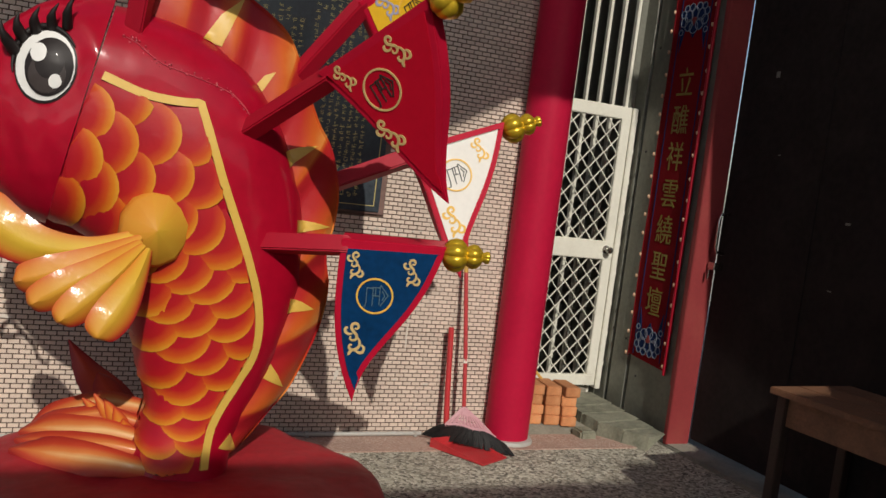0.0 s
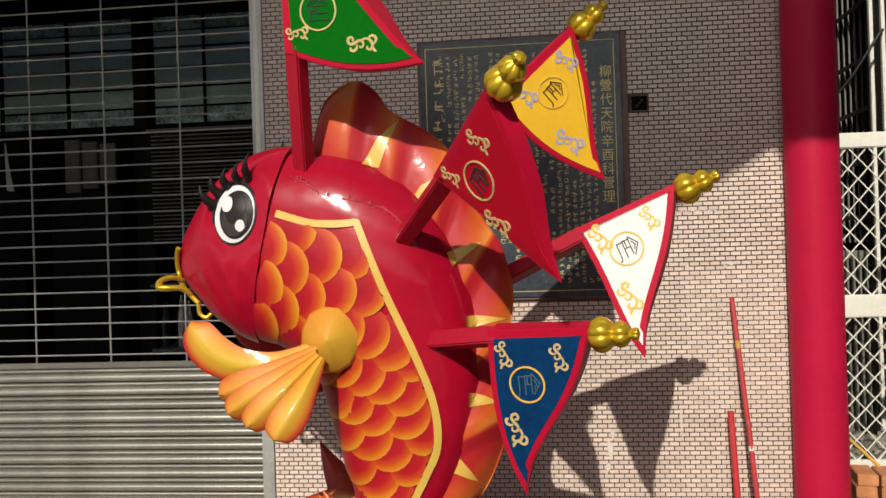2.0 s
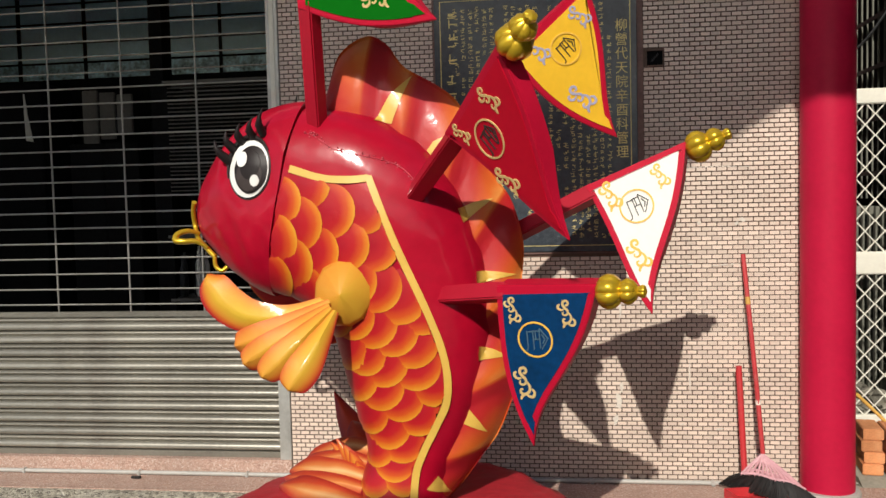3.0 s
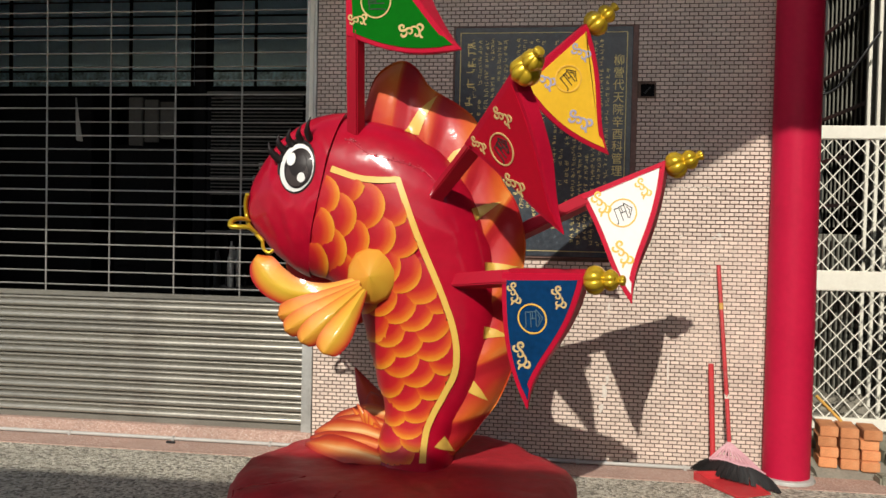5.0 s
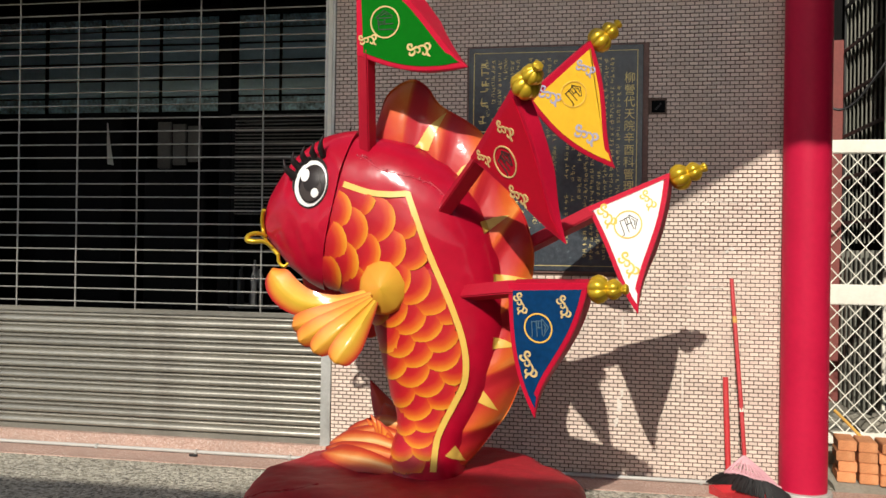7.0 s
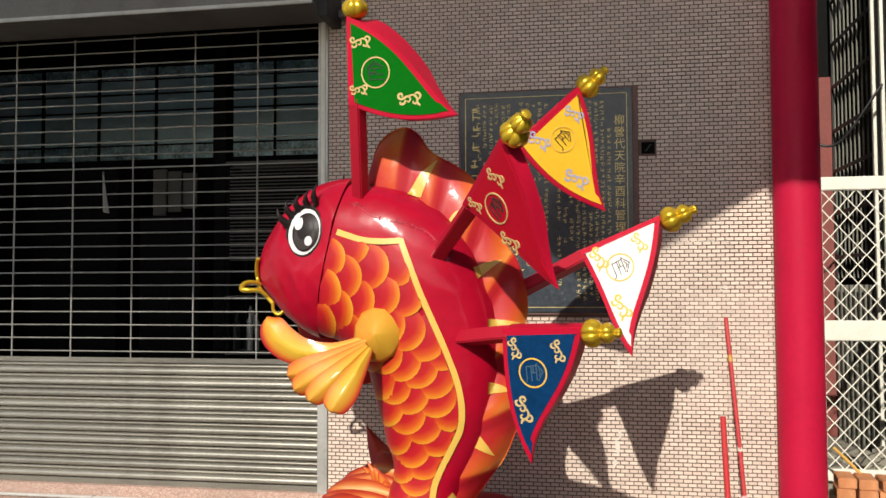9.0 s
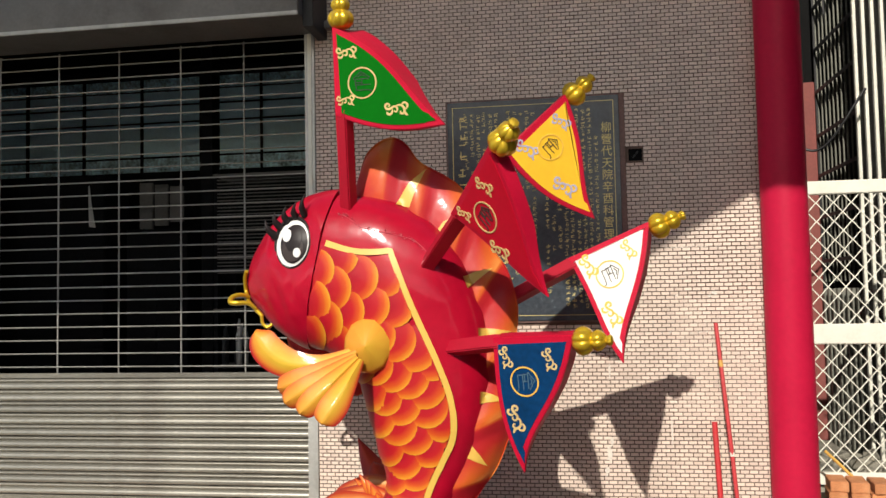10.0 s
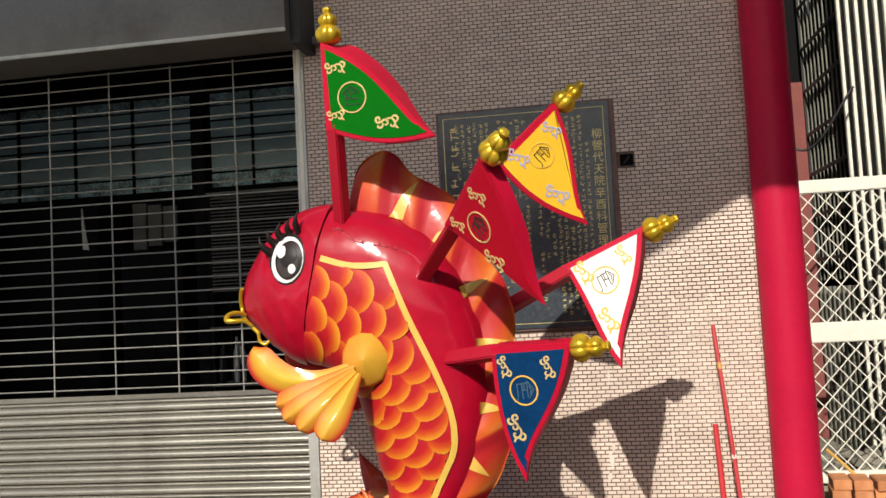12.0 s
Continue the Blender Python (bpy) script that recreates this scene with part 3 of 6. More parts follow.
door_leaf = part("leaf", local(door, bm), M_DOOR, door)
bm = tube(bmesh.new(), [(3.932, 4.205, 1.30), (3.872, 4.205, 1.31), (3.862, 4.205, 1.34), (3.862, 4.205, 1.51), (3.872, 4.205, 1.54), (3.932, 4.205, 1.55)], 0.010, 10)
part("handle", local(door, bm), M_CHROME, door_leaf, "steel pull handle")
bm = boxes((3.86, 3.932, 4.19, 4.25, 1.20, 1.245, 0.004))
tube(bm, [(3.85, 4.22, 1.20), (3.85, 4.225, 1.14)], 0.007, 8)
part("latch", local(door, bm), M_CHROME, door_leaf, "steel bolt latch with hanging pin")
bm = bmesh.new()
for i in range(5):
    y, z = 2.6 + 1.5 * random.random(), 0.4 + 2.0 * random.random()
    box(bm, 3.9305, 3.9316, y, y + 0.004 + 0.03 * random.random(), z, z + 0.003 + 0.04 * random.random() ** 2)
part("scratch", local(door, bm), M_PANEL, door_leaf, "pale scratches in the dark paint")
door.location.x -= 0.057
door.location.y -= 0.070

bpy.context.view_layer.update()
deeper(SIDE, *[ob for ob in made_since(before) if ob != apron])
shifted(0.138, 0.13, *[ob for ob in made_since(before) if ob != apron])
deeper(PILE, apron)

# unseen wall added right of the walk; its stepped leaning edge shades door and paving
bm = bmesh.new()
prism(bm, [(2.89, 0.0), (2.89, 2.13), (3.47, 2.19), (3.74, 2.42), (3.57, 3.70), (3.40, 4.85), (3.31, 5.5), (9.0, 5.5), (9.0, 0.0)], Vector((0, 1.02, 0)), X, Z, Y, 0.0, 0.05)
solid("wall_return", bm, M_PANEL, "unseen sheet metal wall added to shade the door and paving", "wall", "structure")

# broken kerb slabs at the foot of the side wall
random.seed(17)
EDGE = [(3.60, 5.40), (3.545, 5.10), (3.535, 4.94), (3.56, 4.78), (3.65, 4.62), (3.75, 4.48)]
kerb = thing("kerb", "broken grey-green concrete kerb slabs at the side wall", "kerb", (3.6, 4.8, 0.0), kind="structure")
for i, ((ax, ay), (bx, by)) in enumerate(zip(EDGE, EDGE[1:])):
    bm = bmesh.new()
    top = 0.112 - 0.006 * i
    front, foot, inner = [], [], []
    for q in range(7):
        t = 0.03 + 0.94 * q / 6
        x, y = ax + (bx - ax) * t, ay + (by - ay) * t
        j = 0.020 * noise.noise((x * 9, y * 9, 0.4)) + 0.012 * noise.noise((x * 30, y * 30, 2.0))
        front.append(bm.verts.new((x + j, y, top + 0.010 * noise.noise((x * 12, y * 12, 5)))))
        foot.append(bm.verts.new((x + j - 0.010 + 0.018 * noise.noise((x * 21, y * 21, 7)), y, -0.01)))
        inner.append(bm.verts.new((3.88, y + 0.25 * (3.88 - x) * (0.5 if i > 3 else 0.0), top + 0.014)))
    for q in range(6):
        bm.faces.new((foot[q], foot[q + 1], front[q + 1], front[q]))
        bm.faces.new((front[q], front[q + 1], inner[q + 1], inner[q]))
    bm.faces.new((foot[0], front[0], inner[0]))
    bm.faces.new((foot[-1], inner[-1], front[-1]))
    bmesh.ops.recalc_face_normals(bm, faces=bm.faces[:])
    bmesh.ops.translate(bm, verts=bm.verts[:], vec=-kerb.location)
    part("kerb_slab", bm, M_MOSS, kerb, angle=25)
solid("gutter_stone", boxes((3.38, 3.50, 4.70, 4.82, -0.01, 0.055, 0.012)), M_MOSS, "loose dark stone lying against the kerb", "stone")

# gate with diamond mesh
before = set(bpy.data.objects)
gate = thing("gate", "cream-white metal gate with diamond mesh panels", "gate", (3.4, 5.03, 0.256))
GX0, GX1, GZ0, GZ1 = 3.005, 3.808, 0.256, 2.175
bm = boxes((GX0, GX0 + 0.055, 5.012, 5.048, GZ0, GZ1, 0.004), (GX1 - 0.115, GX1 - 0.045, 5.012, 5.048, GZ0, GZ1, 0.004),
           (GX0, GX1 - 0.05, 5.010, 5.050, GZ1 - 0.085, GZ1, 0.005), (GX0, GX1 - 0.05, 5.010, 5.050, GZ0, GZ0 + 0.075, 0.005), (GX0, GX1 - 0.05, 5.010, 5.050, 1.135, 1.262, 0.005))
leaf = part("leaf", local(gate, bm), M_WHITE, gate)
part("post", local(gate, boxes((GX1 - 0.042, GX1 - 0.002, 5.0, 5.07, GZ0 - 0.02, GZ1, 0.004))), M_WHITE, gate)
for z in np.arange(0.4, 2.1, 0.21):
    part("stop_lug", local(gate, boxes((GX1 - 0.006, GX1 + 0.004, 5.005, 5.03, z, z + 0.03, 0.002))), M_WHITE, gate)
for z0, z1, k in ((GZ0 + 0.07, 1.14, 7), (1.258, GZ1 - 0.08, 7)):
    bm = bmesh.new()
    x0, x1 = GX0 + 0.05, GX1 - 0.11
    cols, h = 6, (z1 - z0) / (2 * k)
    w = (x1 - x0) / (2 * cols)
    for c in range(cols + 1):
        for s in (-1, 1):
            pts = []
            for r in range(2 * k + 1):
                x = x0 + 2 * c * w + (s * w if r % 2 else 0) * 0.96
                pts.append((min(max(x, x0 - 0.004), x1 + 0.004), z0 + r * h))
            ribbon(bm, pts, 0.0078, Vector((0, 5.03, 0)), X, Z, -Y, -0.004 + 0.002 * s, 0.004 + 0.002 * s)
    part("mesh_panel", local(gate, bm), M_WHITE, leaf, "diamond mesh")
bm = lathe(bmesh.new(), [(0.028, 0), (0.028, 0.006), (0.012, 0.010), (0.012, 0.03), (0.022, 0.036), (0.026, 0.05), (0.020, 0.062), (0.0, 0.066)], 20, m=pose(3.703, 5.012, 1.205, 90))
part("knob", local(gate, bm), M_CHROME, leaf, "round steel door knob")
solid("gate_sill", boxes((2.99, 3.70, 5.0, 5.07, 0.05, 0.236, 0.006)), M_CONCRETE, "concrete sill under the gate", "sill", "structure")

# alley behind the gate; near-black walls stand in for its shade
solid("alley_floor", boxes((3.0, 4.3, 5.07, 7.62, 0.0, 0.12)), M_CONCRETE, "dark concrete alley floor behind the gate", "floor", "structure")
solid("alley_end", boxes((2.5, 4.6, 7.62, 7.80, 0, 6)), M_DARK, "wall closing the alley, near-black for the shade there", "wall", "structure")
solid("alley_wall_left", boxes((2.80, 3.02, 5.22, 7.62, 0, 6)), M_DARK, "wall of the alley, near-black for the shade there", "wall", "structure")
solid("alley_wall_right", boxes((3.90, 4.10, 5.09, 7.62, 0, 6)), M_DARK, "wall of the alley, near-black for the shade there", "wall", "structure")
solid("alley_board", boxes((3.60, 3.795, 7.50, 7.618, 0.12, 3.40, 0.004)), M_BARE, "red-brown board at the end of the alley", "panel")
solid("alley_pipe", tube(bmesh.new(), [(3.575, 7.52, 0.12), (3.575, 7.52, 5.5)], 0.03, 12), M_PIPE, "grey drainpipe at the end of the alley", "pipe")
grille = thing("window_grille", "black steel window grille with thin upright bars along the alley", "window grille", (3.82, 6.9, 1.5))
for z in (1.72, 2.12, 2.50, 2.865, 3.27, 3.66, 4.05):
    part("rail", local(grille, boxes((3.785, 3.80, 6.30, 7.47, z, z + 0.032, 0.003))), M_BLACK, grille)
for i in range(11):
    y = 6.32 + i * 0.114
    part("bar", local(grille, tube(bmesh.new(), [(3.812, y, 1.55), (3.812, y, 4.4)], 0.0075, 6)), M_PANEL, grille)
for y in (6.285, 7.46):
    part("side_frame", local(grille, boxes((3.79, 3.899, y, y + 0.03, 1.5, 4.45, 0.003))), M_BLACK, grille)
fence = thing("batten_screen", "dark screen of deep upright battens with pale front edges", "screen", (3.85, 5.6, 0.1))
part("backing", local(fence, boxes((3.86, 3.897, 5.09, 6.27, 0.1, 6.0))), M_BLACK, fence)
for y in (5.10, 5.265, 5.44, 5.625, 5.82, 6.02, 6.22):
    batten = part("batten", local(fence, boxes((3.772, 3.86, y - 0.018, y + 0.060, 0.12, 5.6, 0.004))), M_PANEL, fence)
    part("edge_strip", local(fence, boxes((3.748, 3.771, y - 0.020, y + 0.020, 0.12, 5.6, 0.004))), M_WHITE, batten, "pale metal edge")
for i in range(9):
    y = 6.32 + i * 0.132
    part("low_batten", local(fence, boxes((3.770, 3.86, y, y + 0.050, 0.12, 1.49, 0.004))), M_PANEL, fence)
bm = tube(bmesh.new(), [(3.06 + 0.685 * t, 6.05 + 0.08 * math.sin(5 * t), 2.86 - 0.34 * math.sin(math.pi * t) + 0.10 * t + 0.03 * math.sin(9 * t)) for t in np.linspace(0, 1, 22)], 0.010, 8)
solid("cable", bm, M_BLACK, "sagging black cable across the alley", "cable")
bm = bmesh.new()
for i in range(22):
    m = pose(3.12 + 0.5 * random.random(), 5.25 + 0.7 * random.random(), 0.15 + 0.14 * random.random(), random.uniform(-30, 30), random.uniform(-30, 30), random.uniform(0, 180))
    r = bmesh.ops.create_cube(bm, size=1.0, matrix=m @ Matrix.Diagonal((random.uniform(0.08, 0.26), random.uniform(0.08, 0.2), random.uniform(0.03, 0.10), 1)))
bmesh.ops.bevel(bm, geom=bm.edges[:], offset=0.006, segments=1, affect="EDGES")
tagged(solid("rubble", bm, M_CONCRETE, "heap of broken grey concrete on the alley floor", "rubble"), kind="stuff")

bpy.context.view_layer.update()
deeper(GATE, *made_since(before))

# unseen roof sheets added to shape the shade; unseen plain wall across the yard
bm = bmesh.new()
prism(bm, [(-9, -0.362), (-0.679, -0.362), (-0.179, 0.528), (0.371, 0.528), (0.86, -0.289), (1.069, -0.224), (2.106, 0.572), (2.15, 0.4), (2.3, 0.34), (2.43, 0.42), (2.80, 2.9), (-9, 2.9)], Vector((0, 0, 5.0)), X, Y, Z, 0.0, 0.05)
solid("canopy", bm, M_ROOF, "unseen sheet metal roof added to shade the upper wall", "canopy", "structure")
solid("canopy_rear", boxes((-9, 9, -8.0, -3.366, 5.0, 5.05), (2.40, 9, -3.366, -3.086, 5.0, 5.05)), M_ROOF, "unseen rear sheet metal roof added to shade the near paving", "canopy", "structure")
solid("canopy_side", boxes((4.15, 9, 0.6, 5.0, 5.0, 5.05)), M_ROOF, "unseen sheet metal roof added to keep skylight off the steel door", "canopy", "structure")
solid("wall_south", boxes((-10, 10, -9.2, -9.0, 0, 3.2)), M_PLASTER, "plain cement wall across the yard", "wall", "structure")

# ---- fish statue on its plinth ----
MID = 3.62
PL_C, PL_R, PL_H = (0.72, 3.47), 0.84, 0.305
plinth = thing("plinth", "low round red plinth, painted and wrinkled, under the fish", "plinth", (*PL_C, 0.0))
bm = bmesh.new()
rings = []
for r, z in ((0.0, PL_H + 0.012), (0.12, PL_H + 0.012), (0.25, PL_H + 0.012), (0.35, PL_H + 0.010), (0.45, PL_H + 0.008), (0.54, PL_H + 0.005), (0.62, PL_H + 0.002), (0.68, PL_H - 0.001), (0.74, PL_H - 0.006), (0.80, PL_H - 0.022), (0.832, PL_H - 0.055), (0.84, PL_H - 0.10), (0.84, 0.16), (0.838, 0.07), (0.842, 0.0)):
    ring = []
    for k in range(96):
        a = 2 * math.pi * k / 96
        w = 1 + 0.008 * math.sin(5 * a + 1) + 0.006 * math.sin(11 * a)
        p = Vector((r * w * math.cos(a), r * w * math.sin(a), z))
        p.z += (0.012 * noise.noise((p.x * 9, p.y * 9, 1)) + 0.020 * noise.noise((p.x * 3.2, p.y * 3.2, 7))) * (1 if z > 0.2 else 0)
        if r:
            ring.append(bm.verts.new(p))
    rings.append(ring or [bm.verts.new((0, 0, z))])
for r, s in zip(rings, rings[1:]):
    for k in range(96):
        if len(r) == 1:
            bm.faces.new((r[0], s[k], s[(k + 1) % 96]))
        else:
            bm.faces.new((r[k], s[k], s[(k + 1) % 96], r[(k + 1) % 96]))
part("drum", bm, M_BASE, plinth)
random.seed(4)
for a0 in (214, 246, 292):
    bm = bmesh.new()
    pts = []
    for i in range(26):
        r = 0.50 + 0.325 * i / 25
        a = radians(a0 + random.uniform(-0.9, 0.9) + 4 * math.sin(i * 0.15))
        pts.append((r * math.cos(a), r * math.sin(a), PL_H + 0.010 - 0.034 * max(0, (r - 0.70) / 0.12) ** 2))
    a = radians(a0)
    pts += [(0.843 * math.cos(a), 0.843 * math.sin(a), PL_H - 0.08), (0.845 * math.cos(a), 0.845 * math.sin(a), 0.02)]
    tube(bm, pts, [random.uniform(0.002, 0.0055) for _ in pts], 6)
    part("seam", bm, M_BASE, plinth, "ragged welded seam")

# body stations: top x, z, belly x, z, half depth
BODY = [(0.378, 2.030, 0.207, 1.234, 0.236), (0.660, 1.995, 0.346, 1.183, 0.25), (0.935, 1.805, 0.445, 1.097, 0.26), (1.090, 1.512, 0.492, 0.980, 0.25),
        (1.152, 1.262, 0.519, 0.863, 0.24), (1.150, 1.002, 0.556, 0.715, 0.225), (1.074, 0.700, 0.600, 0.572, 0.205), (0.965, 0.455, 0.572, 0.425, 0.212), (0.950, 0.250, 0.500, 0.250, 0.245)]
HEAD = [(0.376, 2.056, 0.205, 1.215, 0.25), (0.285, 2.050, 0.135, 1.245, 0.25), (0.179, 2.017, 0.066, 1.290, 0.232), (0.085, 1.960, 0.010, 1.335, 0.205), (0.005, 1.885, -0.040, 1.385, 0.165),
        (-0.062, 1.800, -0.085, 1.430, 0.120), (-0.115, 1.710, -0.120, 1.475, 0.080), (-0.143, 1.620, -0.145, 1.540, 0.03)]


def loft(bm, stations, steps, sides, mi, uvl, squash=2.4, dent=0.005):
    """A closed skin over oval sections that stand across the fish's middle plane."""
    rings = []
    for tx, tz, bx, bz, d in spline(stations, steps):
        c = Vector(((tx + bx) / 2, MID, (tz + bz) / 2))
        hv = Vector(((tx - bx) / 2, 0, (tz - bz) / 2))
        ring = []
        for k in range(sides):
            a = 2 * math.pi * k / sides
            ca, sa = math.cos(a), math.sin(a)
            u = math.copysign(abs(ca) ** (2 / squash), ca)
            w = math.copysign(abs(sa) ** (2 / squash), sa)
            p = c + hv * w + Vector((0, -d * u, 0))
            p += (p - c).normalized() * dent * (noise.noise(p * 5.5) + 0.5 * noise.noise(p * 12))
            ring.append(bm.verts.new(p))
        rings.append(ring)
    n = len(rings)
    for i, (r, s) in enumerate(zip(rings, rings[1:])):
        for k in range(sides):
            f = bm.faces.new((r[k], r[(k + 1) % sides], s[(k + 1) % sides], s[k]))
            f.material_index, f.smooth = mi, True
            for lp in f.loops:
                lp[uvl].uv = (i / n, k / sides)
    for ring, flip in ((rings[0], False), (rings[-1], True)):
        f = bm.faces.new(ring if flip else ring[::-1])
        f.material_index = mi
    return rings


fish_bm = bmesh.new()
UVL = fish_bm.loops.layers.uv.new("paint")
# paler than the red paint: glints on the weld put into its colour
M_WELD = mat("weld_glint_paint", (0.50, 0.06, 0.085), 0.22, vary=0.2, size=20, grain=120, bump=0.3, coat=0.4, spec=0.5)
MATS = [M_RED, M_SCALE, M_SKIN, M_TRIM, M_FIN, M_PEC, M_TAIL, M_EYEW, M_EYEB, M_GOLD, M_IRIS, M_WELD]
I_RED, I_SCALE, I_SKIN, I_TRIM, I_FIN, I_PEC, I_TAIL, I_EYEW, I_EYEB, I_GOLD, I_IRIS, I_WELD = range(12)
loft(fish_bm, BODY, 7, 48, I_RED, UVL)
fish_bm.normal_update()
skin_tree = BVHTree.FromBMesh(fish_bm)
head_rings = loft(fish_bm, HEAD, 7, 64, I_RED, UVL, 2.15, 0.008)


def fold(p, a, b, width, depth):
    """How far a crease from a to b on the flank pushes the skin in at p."""
    a, b, q = Vector(a), Vector(b), Vector((p.x, p.z))
    d = b - a
    t = max(0.0, min(1.0, (q - a).dot(d) / d.length_squared))
    off = (q - a - d * t)
    side = d.x * off.y - d.y * off.x
    r = off.length / width
    return depth * math.exp(-r * r) * math.sin(math.pi * (0.12 + 0.76 * t)) + (0.55 * depth * math.exp(-(r - 1.3) ** 2) * -1 if side > 0 else 0.0) * math.sin(math.pi * t)


# pressed cheek lines, and the socket round each eye
for ring in head_rings:
    for v in ring:
        s = -1 if v.co.y < MID else 1
        if abs(v.co.y - MID) > 0.05:
            push = fold(v.co, (0.060, 1.610), (0.150, 1.300), 0.034, 0.012) + fold(v.co, (0.155, 1.590), (0.225, 1.330), 0.040, 0.017) + fold(v.co, (-0.040, 1.560), (0.040, 1.400), 0.030, 0.008)
            e = math.hypot((v.co.x - 0.174) / 0.110, (v.co.z - 1.764) / 0.142)
            push += 0.012 * math.exp(-((e - 0.85) / 0.35) ** 2) - 0.010 * math.exp(-((e - 1.45) / 0.22) ** 2) * (1 if v.co.z > 1.80 else 0.3)
            v.co.y -= s * push
bmesh.ops.recalc_face_normals(fish_bm, faces=fish_bm.faces[:])
fish_bm.normal_update()
full_tree = BVHTree.FromBMesh(fish_bm)


def on(tree, x, z, lift=0.0, side=-1):
    """The place on the near (-1) or far (1) flank at x, z, lifted off the skin; None past its outline."""
    hit, nor, _, _ = tree.ray_cast(Vector((x, MID + side * 2, z)), Vector((0, -side, 0)))
    if hit is None:
        return None
    if nor.y * side < 0:
        nor = -nor
    return hit + nor * lift


def patch(tree, outline, lift, mi, uv=None, side=-1, rings=4):
    """A thin painted patch that follows the flank: fan rings from the middle of a convex outline of (x, z)."""
    cx, cz = sum(p[0] for p in outline) / len(outline), sum(p[1] for p in outline) / len(outline)
    rows = []
    for r in range(rings + 1):
        t = r / rings
        row = []
        for p in ([(cx, cz)] if r == 0 else [(cx + (q[0] - cx) * t, cz + (q[1] - cz) * t) for q in outline]):
            w = on(tree, p[0], p[1], lift, side)
            if w is None:
                w = on(tree, cx + (p[0] - cx) * 0.6, cz + (p[1] - cz) * 0.6, lift, side)
            if w is None:
                return
            row.append(fish_bm.verts.new(w))
        rows.append(row)
    k = len(outline)
    for r, (a, b) in enumerate(zip(rows, rows[1:])):
        for i in range(k):
            j = (i + 1) % k
            vs = (a[0], b[i], b[j]) if r == 0 else (a[i], b[i], b[j], a[j])
            f = fish_bm.faces.new(vs if side > 0 else vs[::-1])
            f.material_index, f.smooth = mi, True
            if uv:
                for lp in f.loops:
                    lp[UVL].uv = uv
    skirt = [fish_bm.verts.new(v.co + Vector((0, -side * (lift + 0.012), 0))) for v in rows[-1]]
    for i in range(k):
        f = fish_bm.faces.new((rows[-1][i], skirt[i], skirt[(i + 1) % k], rows[-1][(i + 1) % k]))
        f.material_index = mi


def oval(cx, cz, a, b, turn=0.0, n=28):
    ct, st = math.cos(radians(turn)), math.sin(radians(turn))
    return [(cx + a * math.cos(t) * ct - b * math.sin(t) * st, cz + a * math.cos(t) * st + b * math.sin(t) * ct) for t in (2 * math.pi * i / n for i in range(n))]


# yellow trim that parts the scaled flank from the red back
TRIM = spline([(0.352, 1.760), (0.487, 1.718), (0.600, 1.708), (0.677, 1.712)], 6)[:-1] + spline([(0.681, 1.711), (0.745, 1.545), (0.805, 1.395), (0.897, 1.185), (0.955, 1.020), (0.974, 0.900), (0.965, 0.790), (0.920, 0.690), (0.870, 0.590), (0.838, 0.510), (0.826, 0.430), (0.822, 0.350)], 5)
for side in (-1, 1):
    edges = []
    for i, (x, z) in enumerate(TRIM):
        a, b = TRIM[max(i - 1, 0)], TRIM[min(i + 1, len(TRIM) - 1)]
        d = Vector((b[0] - a[0], b[1] - a[1])).normalized()
        w = 0.0145
        quad = []
        for off, lift in ((-w, -0.004), (-w, 0.011), (w, 0.011), (w, -0.004)):
            quad.append(on(skin_tree, x - d.y * off, z + d.x * off, lift, side))
        edges.append(quad)
    edges = [[fish_bm.verts.new(q) for q in e] for e in edges if all(q is not None for q in e)]
    for a, b in zip(edges, edges[1:]):
        for k in range(3):
            f = fish_bm.faces.new((a[k], a[k + 1], b[k + 1], b[k]))
            f.material_index, f.smooth = I_TRIM, k == 1

# overlapping scales, laid from the tail forwards, clipped at the trim
INNER = []
for i, (x, z) in enumerate(TRIM):
    a, b = TRIM[max(i - 1, 0)], TRIM[min(i + 1, len(TRIM) - 1)]
    d = Vector((b[0] - a[0], b[1] - a[1])).normalized()
    INNER.append((x + d.y * 0.010, z - d.x * 0.010))
FIELD = INNER + [(0.50, 0.30), (0.42, 0.60), (0.40, 0.90), (0.20, 1.15), (0.10, 1.4), (0.25, 1.7)]


def inside(x, z):
    hit = False
    k = len(FIELD)
    for i in range(k):
        (x0, z0), (x1, z1) = FIELD[i], FIELD[(i + 1) % k]
        if (z0 > z) != (z1 > z) and x < (x1 - x0) * (z - z0) / (z1 - z0) + x0:
            hit = not hit
    return hit


